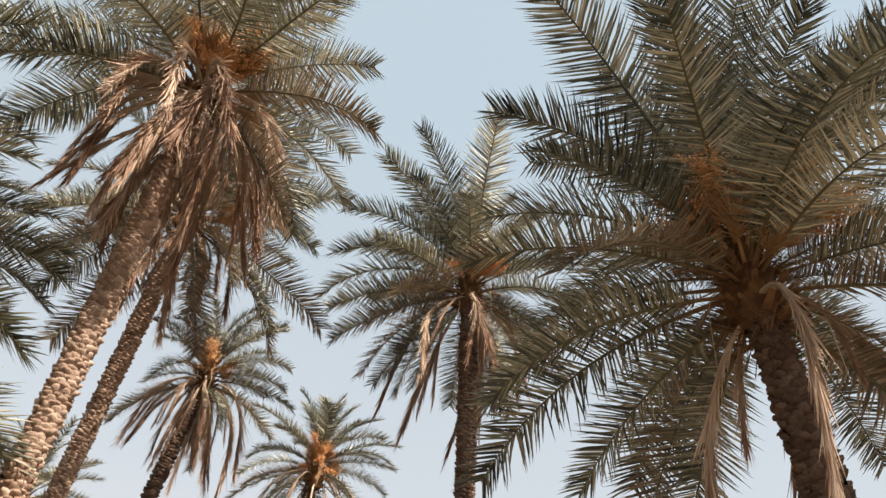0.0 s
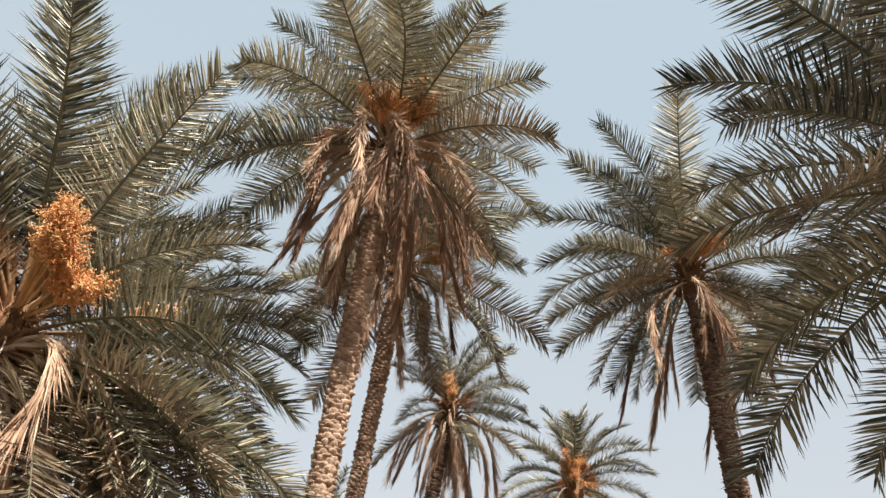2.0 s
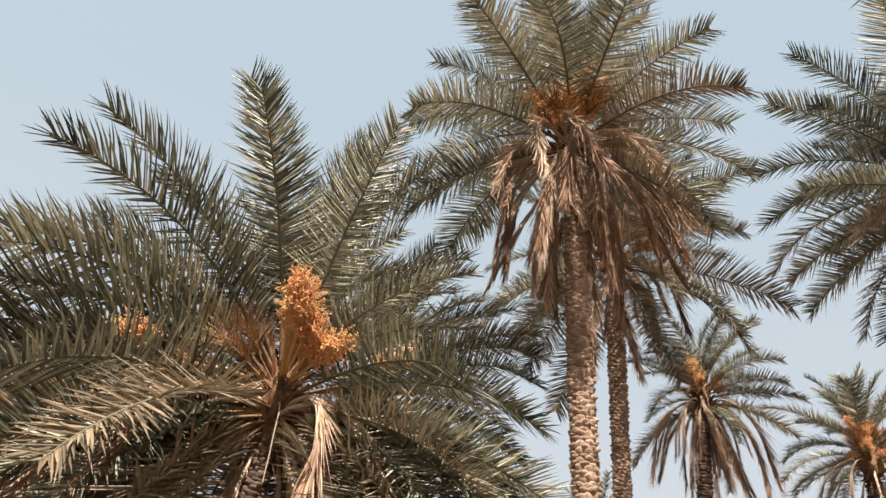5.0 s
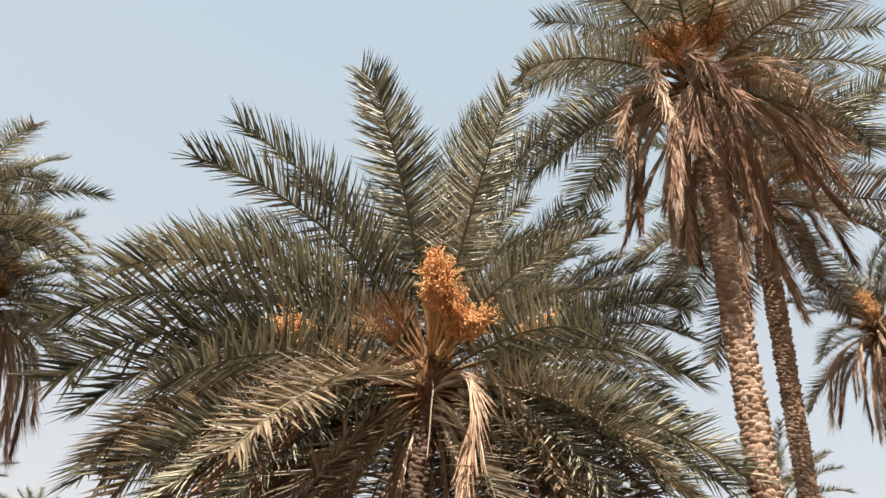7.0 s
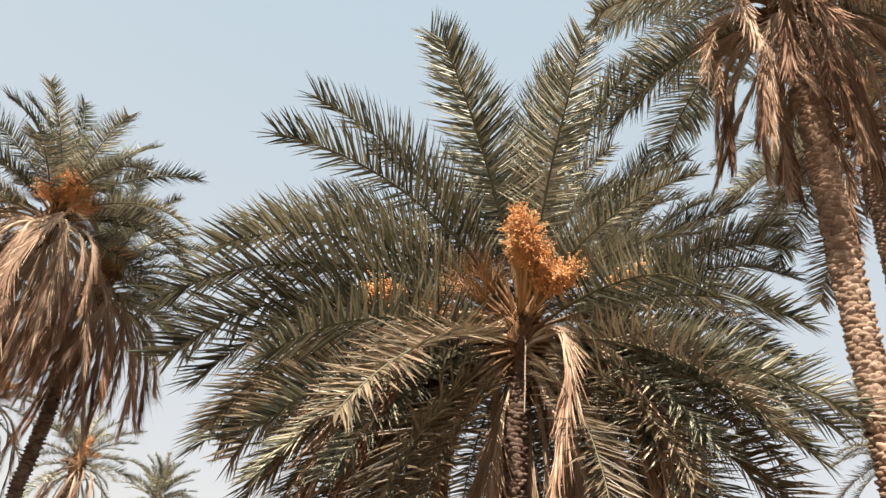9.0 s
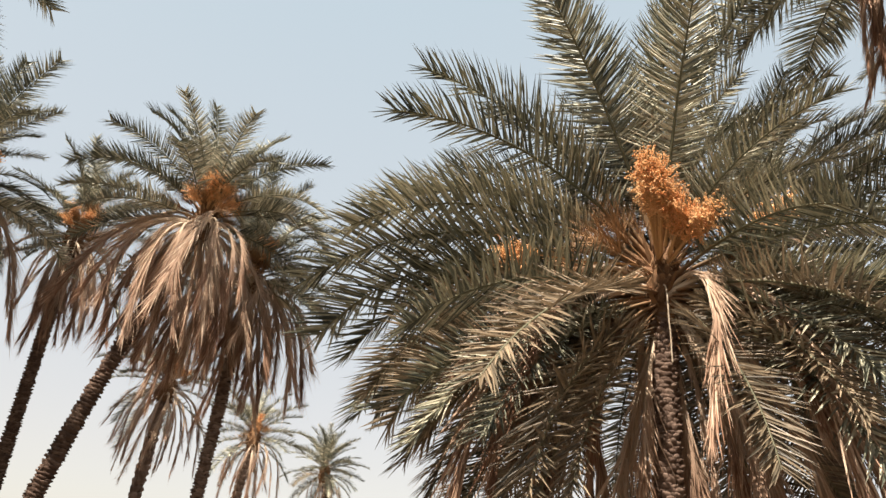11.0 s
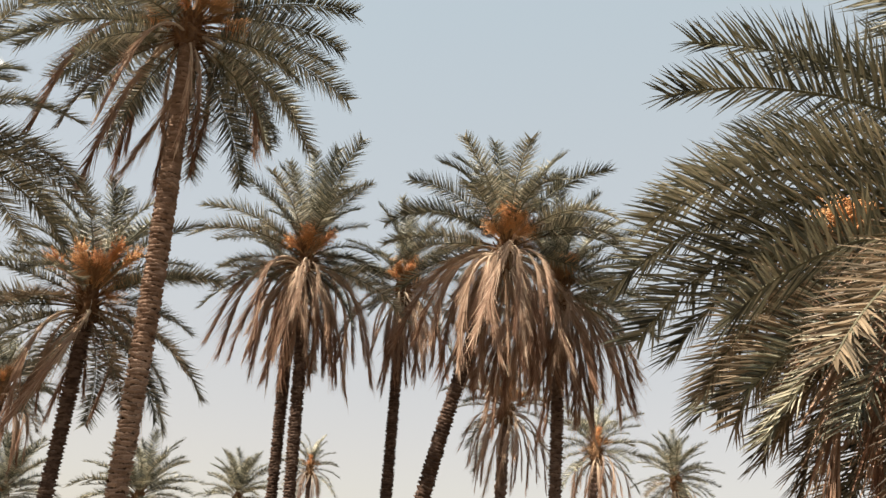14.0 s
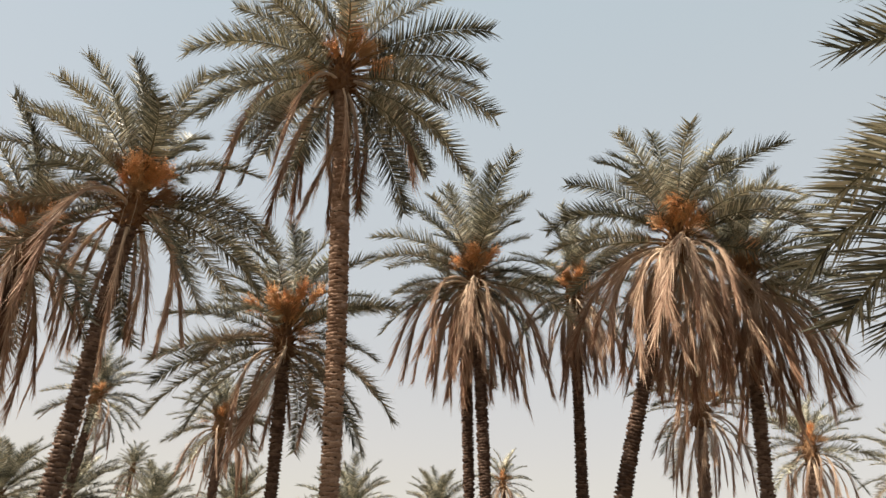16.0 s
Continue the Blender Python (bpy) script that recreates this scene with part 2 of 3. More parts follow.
def bunch_meshes(seed, root):
    """A date bunch of length 1: the flat stalk, and the strands with their fruit at its end."""
    rnd = random.Random(seed)
    sv, sf = [], []

    def tube(points, r0, r1, flat=1.0):
        first = len(sv)
        for i, p in enumerate(points):
            r = r0 + (r1 - r0) * i / (len(points) - 1)
            for c in range(4):
                g = math.pi * c / 2
                sv.append((p[0], p[1] + r * flat * math.cos(g), p[2] + r * math.sin(g)))
            if i:
                q = first + 4 * (i - 1)
                for c in range(4):
                    sf.append((q + c, q + (c + 1) % 4, q + 4 + (c + 1) % 4, q + 4 + c))

    tube([(x, 0, -0.10 * x * abs(x)) for x in (root, root / 2, 0, 0.25, 0.5, 0.75)], 0.013, 0.009, 2.0)
    fv, ff = [], []
    for k in range(80):
        x0 = rnd.uniform(0.30, 0.78)
        d = Vector((rnd.uniform(0.45, 1.0), rnd.gauss(0, 0.38), rnd.gauss(0.05, 0.38))).normalized()
        p = Vector((x0, 0, -0.10 * x0 * x0))
        size = rnd.uniform(0.2, 0.40)
        line = []
        for i in range(6):
            line.append(tuple(p))
            d = (d + Vector((0, 0, -0.09))).normalized()
            p = p + d * size / 5
        tube(line, 0.003, 0.0015)
        for i in range(16):
            u = rnd.uniform(0.12, 1.0) * 4.99
            i0 = int(u)
            c = Vector(line[i0]).lerp(Vector(line[i0 + 1]), u - i0)
            c += Vector((rnd.gauss(0, 1), rnd.gauss(0, 1), rnd.gauss(0, 1))) * 0.012
            ax = Vector((rnd.gauss(0, 1), rnd.gauss(0, 1), rnd.gauss(0, 1))).normalized()
            o1 = ax.orthogonal().normalized()
            o2 = ax.cross(o1)
            b = len(fv)
            r, l = rnd.uniform(0.007, 0.012), rnd.uniform(0.012, 0.019)
            fv += [c + ax * l, c + o1 * r, c + o2 * r, c - o1 * r, c - o2 * r, c - ax * l]
            for j in range(4):
                ff += [(b, b + 1 + j, b + 1 + (j + 1) % 4), (b + 5, b + 1 + (j + 1) % 4, b + 1 + j)]
    return mesh_of("stalk", sv, sf, [STALK]), mesh_of("fruiting_head", fv, ff, [DATE], smooth=True)


def spent_mesh(seed):
    """An old flower stalk of length 1, with its brush of bare strands."""
    rnd = random.Random(seed)
    v, f = [], []

    def strip(p, d, length, w, sag):
        side = d.cross(Vector((0.3, 0.2, 1))).normalized()
        b = len(v)
        for i in range(4):
            u = i / 3
            q = p + d * length * u + Vector((0, 0, -sag * u * u))
            h = side * w * (1 - 0.7 * u)
            v.extend((q + h, q - h, q + Vector((0, 0, w * (1 - 0.7 * u)))))
            if i:
                o = b + 3 * (i - 1)
                f.extend(((o, o + 1, o + 4, o + 3), (o + 1, o + 2, o + 5, o + 4), (o + 2, o, o + 3, o + 5)))

    strip(Vector((0, 0, 0)), Vector((1, 0, 0)), 0.7, 0.02, 0.05)
    for k in range(90):
        x = rnd.uniform(0.45, 0.7)
        d = Vector((rnd.uniform(0.5, 1.0), rnd.uniform(-0.6, 0.6), rnd.uniform(-0.4, 0.7))).normalized()
        strip(Vector((x, 0, -0.1 * x * x)), d, rnd.uniform(0.25, 0.5), 0.0055, rnd.uniform(0.02, 0.15))
    return mesh_of("flower_stalk", v, f, [SPENT_STALK])


def strap_mesh(seed):
    """A dry flat stalk that arches out and hangs; its drop is about 1."""
    rnd = random.Random(seed)
    v, f = [], []
    first, out = rnd.uniform(-10, 35), rnd.uniform(0.16, 0.30)
    p = Vector((0.05, 0, 0))
    for i in range(13):
        s = i / 12
        ang = radians(first - (first + 88) * min(1, s / out / 1.6) ** 0.8)
        w, h = 0.012 * (1 - 0.55 * s) + 0.003, 0.006 * (1 - 0.5 * s)
        side = Vector((math.sin(s * 2 + seed) * 0.4, 1, 0)).normalized() * w
        nrm = Vector((-math.sin(ang), 0, math.cos(ang))) * h
        v += [p + side, p + nrm, p - side, p - nrm]
        if i:
            o = 4 * (i - 1)
            f += [(o + c, o + (c + 1) % 4, o + 4 + (c + 1) % 4, o + 4 + c) for c in range(4)]
        p = p + Vector((math.cos(ang), rnd.uniform(-0.1, 0.1), math.sin(ang))) / 11
    f += [(0, 3, 2, 1), (48, 49, 50, 51)]
    return mesh_of("hanging_stalk", v, f, [PALE_STALK])


STRAPS = [strap_mesh(k) for k in range(3)]
SPENT = [spent_mesh(5), spent_mesh(6)]
BUNCHES = [bunch_meshes(s, -0.05) for s in (3, 8, 21)]
LONG_BUNCHES = [bunch_meshes(s, -1.1) for s in (4, 9)]


def boot_shape(seed):
    """Stump of an old leaf: x across, y outwards, z up; its cut face looks up and out."""
    rnd = random.Random(seed)
    j = lambda s: rnd.uniform(-1.6 * s, 1.6 * s)
    v = [(-0.30, -0.08, -0.60), (0.30, -0.08, -0.60), (-0.55 + j(.03), 0.02, -0.02), (0.0, 0.22, -0.12), (0.55 + j(.03), 0.02, -0.02),
         (-0.46 + j(.04), 0.55 + j(.06), 0.26 + j(.05)), (0.0 + j(.06), 0.92 + j(.08), 0.22 + j(.06)), (0.46 + j(.04), 0.55 + j(.06), 0.26 + j(.05)),
         (-0.36, 0.0, 0.50), (0.0, 0.10, 0.56 + j(.06)), (0.36, 0.0, 0.50)]
    f = [(0, 1, 3), (0, 3, 2), (1, 4, 3), (2, 3, 6, 5), (3, 4, 7, 6), (5, 6, 9, 8), (6, 7, 10, 9), (2, 5, 8), (4, 10, 7)]
    return v, f


def cushion_shape(seed):
    """Weathered stump of an old leaf, seen near: a rounded wedge that swells upwards and outwards to its worn lip."""
    rnd = random.Random(seed + 40)
    v, f = [], []
    for z, w, y in ((-0.60, 0.30, -0.10), (-0.36, 0.48, 0.36), (0.02, 0.56, 0.86), (0.26, 0.52, 0.98), (0.42, 0.42, 0.05)):
        for u in (-1, -0.5, 0, 0.5, 1):
            v.append((w * u + rnd.uniform(-0.04, 0.04), y * (1 - 0.62 * u * u) + rnd.uniform(-0.07, 0.07), z - 0.03 * u * u + rnd.uniform(-0.05, 0.05)))
    for i in range(4):
        for j in range(4):
            q = 5 * i + j
            f.append((q, q + 1, q + 6, q + 5))
    return v, f


BOOTS = [boot_shape(s) for s in range(4)]
CUSHIONS = [cushion_shape(s) for s in range(6)]
CUSHION_MESHES = {wood: [mesh_of("leaf_base", v, f, [wood], smooth=True) for v, f in CUSHIONS] for wood in (BOOT, SHADED_DARK_BOOT)}
BOOT_MESHES = {wood: [mesh_of("leaf_base", v, f, [wood], smooth=True) for v, f in BOOTS] for wood in (BOOT, SHADED_DARK_BOOT)}


def palm(heart, mid, foot, radius, reach, live, dead, bunches, fill, detail, label, ageing=(), pieces=None, wide=0.6, stalks=7, hollow=0, skirt=(0.52, 1.05), wood=SHADED_DARK_BOOT, low=-20):
    """A date palm. heart: where the crown springs; mid: a point of the trunk; foot: where it meets the ground;
    live, ageing, dead: fronds as (azimuth, first elevation, bend, length); bunches as (azimuth, elevation, length);
    fill: numbers of further live, dry and drooping fronds; wide, hollow: how far the crown and its skirt are open where its fruit hangs; skirt: span of the dry fronds' lengths; wood: of the leaf bases; low: where the lowest of the further live fronds point; pieces: heights between which leaf bases are single parts."""
    heart, mid, foot = Vector(heart), Vector(mid), Vector((*foot, 0))
    rnd = random.Random(int(heart.x * 100) * 7 + int(heart.y * 100))
    palm_ob = tagged(new("date_palm"), label=label, category="palm tree", group="date palms of the grove")
    palm_ob.location = foot
    local = lambda p: p - foot

    def axis(u):
        """The trunk's line, u from 0 at the foot to 1 at the heart, through mid."""
        um = min(0.9, max(0.1, mid.z / heart.z))
        ctrl = (mid - foot * (1 - um) ** 2 - heart * um * um) / (2 * um * (1 - um))
        return foot * (1 - u) ** 2 + ctrl * (2 * u * (1 - u)) + heart * u * u

    tall = heart.z
    thick = lambda u: radius * (1.35 - 0.45 * min(1, u / 0.12) + 0.12 * math.sin(9 * u + heart.x) * 0.5) * (1 - 0.06 * u)
    # trunk
    rings, sides = max(12, int(tall / (0.10 if detail else 0.3))), 16 if detail else 8
    verts, faces = [], []
    for i in range(rings + 1):
        u = i / rings
        p = local(axis(u)) - Vector((0, 0, 0.15 if i == 0 else 0))
        r = thick(u) * (1 + 0.03 * (i % 2)) * (1 if u < 0.97 else 1.15)
        for j in range(sides):
            c = 2 * math.pi * j / sides
            rr = r * (1 + 0.06 * noise.noise((math.cos(c) * 2, math.sin(c) * 2, u * tall * 2.5 + heart.x)))
            verts.append(p + Vector((rr * math.cos(c), rr * math.sin(c), 0)))
        if i:
            for j in range(sides):
                q = (i - 1) * sides
                faces.append((q + j, q + (j + 1) % sides, q + sides + (j + 1) % sides, q + sides + j))
    trunk = piece("trunk", mesh_of("trunk", verts, faces, [BARK], smooth=True), palm_ob)
    # old leaf bases, in rows that wind round the trunk
    step, around = (0.10, 7) if radius >= 0.175 else (0.07, 6)
    if detail == 0:
        step, around = 0.2, 6
    near = detail == 2
    if near:
        step, around = (0.052, 9) if radius >= 0.145 else (0.050, 8)
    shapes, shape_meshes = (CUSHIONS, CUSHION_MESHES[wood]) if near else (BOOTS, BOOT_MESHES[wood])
    jv, jf = [], []
    rows = int((tall - 0.1) / step)
    for i in range(rows):
        z = 0.15 + i * step
        u = z / tall
        c0 = axis(u)
        lean = (axis(min(1, u + 0.02)) - axis(u - 0.02 if u > 0.02 else 0)).normalized()
        for j in range(around):
            g = 2 * math.pi * (j + 0.5 * (i % 2) + 0.03 * i) / around + rnd.uniform(-0.06, 0.06)
            out = Vector((math.cos(g), math.sin(g), 0))
            out = (out - lean * out.dot(lean)).normalized()
            rot = Matrix((lean.cross(out).normalized() * -1, out, lean)).transposed()
            w = 2 * math.pi * thick(u) / around * (1.12 if radius >= 0.175 else 1.2)
            size = Vector((w * rnd.uniform(0.95, 1.2), 0.115 * rnd.uniform(0.8, 1.2) * (1 if radius >= 0.175 else 0.62), step * 1.08 * rnd.uniform(0.85, 1.15)))
            if near:
                size = Vector((w * rnd.uniform(0.86, 1.04), radius * 0.50 * rnd.uniform(0.7, 1.3), step * 1.85 * rnd.uniform(0.85, 1.15)))
            m = Matrix.Translation(local(c0) + out * thick(u) * 0.97) @ rot.to_4x4() @ pose(0, 0, rnd.uniform(-0.02, 0.02), rnd.uniform(-12, 12), rnd.uniform(-14, 14), rnd.uniform(-12, 12)) @ Matrix.Diagonal((*size, 1))
            k = rnd.randrange(len(shapes))
            if pieces and pieces[0] < c0.z < pieces[1]:
                piece("leaf_base", shape_meshes[k], trunk, m)
            else:
                b = len(jv)
                jv += [m @ Vector(q) for q in shapes[k][0]]
                jf += [tuple(b + q for q in face) for face in shapes[k][1]]
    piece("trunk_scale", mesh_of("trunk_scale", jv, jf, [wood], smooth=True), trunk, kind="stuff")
    # fibrous heart with the stumps of cut leaves
    hv, hf = [], []
    top = local(heart)
    for i in range(7):
        f = i / 6
        r = radius * (1.15, 1.5, 1.65, 1.5, 1.15, 0.7, 0.15)[i]
        for j in range(12):
            c = 2 * math.pi * j / 12
            rr = r * (1 + 0.18 * math.sin(5 * c + i * 2.1) + rnd.uniform(-0.12, 0.12))
            hv.append(top + Vector((rr * math.cos(c), rr * math.sin(c), -0.55 + 1.15 * f)))
        if i:
            for j in range(12):
                q = (i - 1) * 12
                hf.append((q + j, q + (j + 1) % 12, q + 12 + (j + 1) % 12, q + 12 + j))
    def stub(p, out, tip, w, thick_):
        sidev = Vector((-out.y, out.x, 0))
        b = len(hv)
        lift = Vector((0, 0, thick_))
        hv.extend((p + sidev * w, p - sidev * w, p - out * 0.02 + lift, tip + sidev * w * 0.55, tip - sidev * w * 0.55, tip + lift * 0.5))
        hf.extend(((b, b + 1, b + 4, b + 3), (b + 1, b + 2, b + 5, b + 4), (b + 2, b, b + 3, b + 5), (b + 3, b + 4, b + 5)))

    for k in range(64 if detail else 20):          # stumps of cut leaf stalks, steeper towards the top
        g, f = k * 2.4 + rnd.uniform(-0.2, 0.2), rnd.random()
        out = Vector((math.cos(g), math.sin(g), 0))
        p = top + out * radius * (1.45 - 0.5 * f) + Vector((0, 0, -0.6 + 1.0 * f))
        rise = radians(15 + 55 * f + rnd.uniform(-15, 15))
        tip = p + (out * math.cos(rise) + Vector((0, 0, math.sin(rise)))) * rnd.uniform(0.10, 0.38)
        stub(p, out, tip, rnd.uniform(0.025, 0.055), 0.035)
    for k in range(320 if detail == 2 else 90 if detail else 0):   # loose fibre
        g = rnd.uniform(0, 6.283)
        out = Vector((math.cos(g), math.sin(g), 0))
        p = top + out * radius * rnd.uniform(1.0, 1.5) + Vector((0, 0, rnd.uniform(-0.75, 0.45)))
        tip = p + out * rnd.uniform(0.03, 0.22) + Vector((rnd.gauss(0, 0.07), rnd.gauss(0, 0.07), rnd.uniform(-0.32, 0.18)))
        stub(p, out, tip, rnd.uniform(0.003, 0.009), 0.006)
    piece("crown_heart", mesh_of("crown_heart", hv, hf, [FIBRE]), palm_ob, label="orange-brown fibrous crown heart")

    def put(azimuth, elevation, bend, length, table, name):
        chord, arc = elevation - bend / 2, radians(max(bend, 2)) / 2
        if table is DRIES:                         # the bend whose tip hangs nearest to plumb
            b = min((q for d, q in table if d == detail), key=lambda q: abs(chord + chord_of(q, True)[1] - q + 88))
        else:
            b = min((q for d, q in table if d == detail), key=lambda q: abs(q - bend))
        span, drop = chord_of(b, table is DRIES)
        length = length * math.sin(arc) / arc / span
        if table is FRONDS and chord < -18 and rnd.random() < (0.5 if detail == 2 else 0.25):
            table = OLD_FRONDS
        at_ = top + Vector((0, 0, 0.30 * math.sin(radians(chord))))
        m = Matrix.Translation(at_) @ Matrix.Rotation(radians(azimuth), 4, 'Z') @ Matrix.Rotation(-radians(chord + drop), 4, 'Y') \
            @ Matrix.Rotation(radians(rnd.uniform(-22, 22)), 4, 'X') @ Matrix.Diagonal((length, length * rnd.choice((-1, 1)) * rnd.uniform(0.9, 1.1), length, 1))
        stem, blades = rnd.choice(table[(detail, b)])
        frond = piece(name, stem, palm_ob, m)
        piece("blade", blades, frond, kind="stuff")

    for az, el, bend, length in live:
        put(az, el, bend, length, FRONDS, "frond")
    for az, el, bend, length in ageing:
        put(az, el, bend, length, OLD_FRONDS, "frond")
    for az, el, bend, length in dead:
        put(az, el, bend, length, DRIES, "dry_frond")
    # the rest of the crown; it stays open on the side where the fruit hangs out
    opening = sum((Vector((math.cos(radians(q[0])), math.sin(radians(q[0])), 0)) for q in bunches), Vector()) if bunches else None

    def is_open(azimuth, limit):
        return opening is not None and opening.x * math.cos(radians(azimuth)) + opening.y * math.sin(radians(azimuth)) > limit * opening.length

    for k in range(fill[0]):
        f = (k + 0.5) / fill[0]
        chord, az = 72 + (low - 72) * f + rnd.uniform(-8, 8), k * 137.5 + rnd.uniform(-12, 12)
        if not is_open(az, wide) or chord > 70:
            put(az, chord + 20, 40, reach * rnd.uniform(0.66, 0.92), FRONDS, "frond")
    for k in range(fill[1]):
        first = -8 - 62 * rnd.random()
        bend = 92 + first
        az = k * 137.5 + rnd.uniform(-15, 15)
        if not (hollow and is_open(az, hollow)):
            put(az, first, bend, reach * rnd.uniform(*skirt), DRIES, "dry_frond")
    for k in range(fill[2]):
        chord = -18 - 40 * (k + 0.5) / fill[2] + rnd.uniform(-6, 6)
        if not is_open(k * 137.5 + 40, 0.88):
            put(k * 137.5 + 40, chord + 24, 46, reach * rnd.uniform(0.75, 0.98), FRONDS, "frond")
    for k in range(18 if bunches else 0):
        m = Matrix.Translation(top + Vector((0, 0, 0.05))) @ Matrix.Rotation(k * 2.4 + rnd.uniform(-0.3, 0.3), 4, 'Z') \
            @ Matrix.Rotation(-radians(rnd.uniform(-8, 68)), 4, 'Y') @ Matrix.Diagonal((*[reach * rnd.uniform(0.22, 0.34)] * 3, 1))
        piece("flower_stalk", SPENT[k % 2], palm_ob, m, label="spent orange-brown flower stalk")
    for k in range(stalks if detail else 0):
        m = Matrix.Translation(top + Vector((0, 0, rnd.uniform(-0.25, 0.1)))) @ Matrix.Rotation(k * 2.4 + rnd.uniform(-0.4, 0.4) + heart.x, 4, 'Z') \
            @ Matrix.Diagonal((long := reach * rnd.uniform(0.24, 0.42), long * 0.5, long, 1))
        piece("hanging_stalk", STRAPS[k % 3], palm_ob, m, label="pale dry stalk hanging from the crown")
    ring = [(q[0] + rnd.uniform(-60, 60), rnd.uniform(22, 74), reach * rnd.uniform(0.2, 0.3)) for q in bunches[:3] for _ in (0, 1)] if len(bunches) < 8 else []
    for az, el, length in list(bunches) + ring:
        size = min(0.95, max(0.7, length * 1.2)) * (1 if len(bunches) < 8 else 0.88)
        turn = Matrix.Rotation(radians(az), 4, 'Z') @ Matrix.Rotation(-radians(min(el + 4, 84)), 4, 'Y')
        out = turn @ Vector((max(0, length - 0.85 * size), 0, 0))
        m = Matrix.Translation(top + Vector((0, 0, 0.1)) + out) @ turn @ Matrix.Diagonal((size, size, size, 1))
        stalk_me, date_me = rnd.choice(LONG_BUNCHES if length > 1.2 else BUNCHES)
        stalk = piece("fruit_stalk", stalk_me, palm_ob, m, label="orange fruit stalk with ripening dates")
        piece("fruiting_head", date_me, stalk, kind="stuff")
    return palm_ob


# ---- the grove ----
palm(heart=(-3.76, 6.61, 9.63), mid=(-3.77, 6.60, 4.31), foot=(-3.78, 6.59), radius=0.125, reach=3.7,
     live=[(-95, 39, 80, 3.14), (-144, 79, 33, 3.62), (-85, 59, 57, 2.53), (-102, 89, 21, 3.58), (-57, 31, 75, 3.12), (0, 85, 25, 3.61), (-33, 37, 79, 3.12), (30, 80, 32, 3.44), (1, 48, 70, 2.68), (-9, 13, 65, 3.04), (30, 23, 71, 2.87), (70, 42, 77, 3.89), (-1, -33, 39, 2.91), (-110, 15, 66, 3.04), (-177, 57, 59, 3.74), (-134, -10, 49, 2.97), (160, 38, 79, 3.9), (149, 44, 75, 3.52), (-161, 15, 66, 3.7)],
     dead=[(-175, -22, 46, 2.14), (168, -32, 44, 2.15), (90, -44, 41, 1.77), (72, -35, 43, 1.98), (79, -12, 49, 2.4), (88, -16, 48, 2.63), (77, 11, 55, 2.39), (139, 4, 53, 2.07)],
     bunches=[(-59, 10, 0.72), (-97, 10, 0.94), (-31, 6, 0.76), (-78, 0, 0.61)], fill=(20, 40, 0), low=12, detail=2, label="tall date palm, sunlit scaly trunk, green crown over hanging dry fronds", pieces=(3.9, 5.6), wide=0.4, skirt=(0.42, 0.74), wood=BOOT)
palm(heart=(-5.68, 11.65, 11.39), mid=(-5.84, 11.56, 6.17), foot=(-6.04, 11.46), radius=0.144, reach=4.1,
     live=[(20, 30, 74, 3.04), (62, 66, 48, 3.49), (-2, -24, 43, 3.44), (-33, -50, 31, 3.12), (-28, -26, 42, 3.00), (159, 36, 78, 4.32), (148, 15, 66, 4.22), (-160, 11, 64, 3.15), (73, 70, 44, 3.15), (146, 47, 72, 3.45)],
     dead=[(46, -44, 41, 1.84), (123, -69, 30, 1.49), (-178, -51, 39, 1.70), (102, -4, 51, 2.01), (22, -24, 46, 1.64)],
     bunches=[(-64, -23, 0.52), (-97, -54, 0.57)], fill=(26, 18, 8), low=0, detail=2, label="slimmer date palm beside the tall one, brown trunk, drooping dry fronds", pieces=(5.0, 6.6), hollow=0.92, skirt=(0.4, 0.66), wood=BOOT)
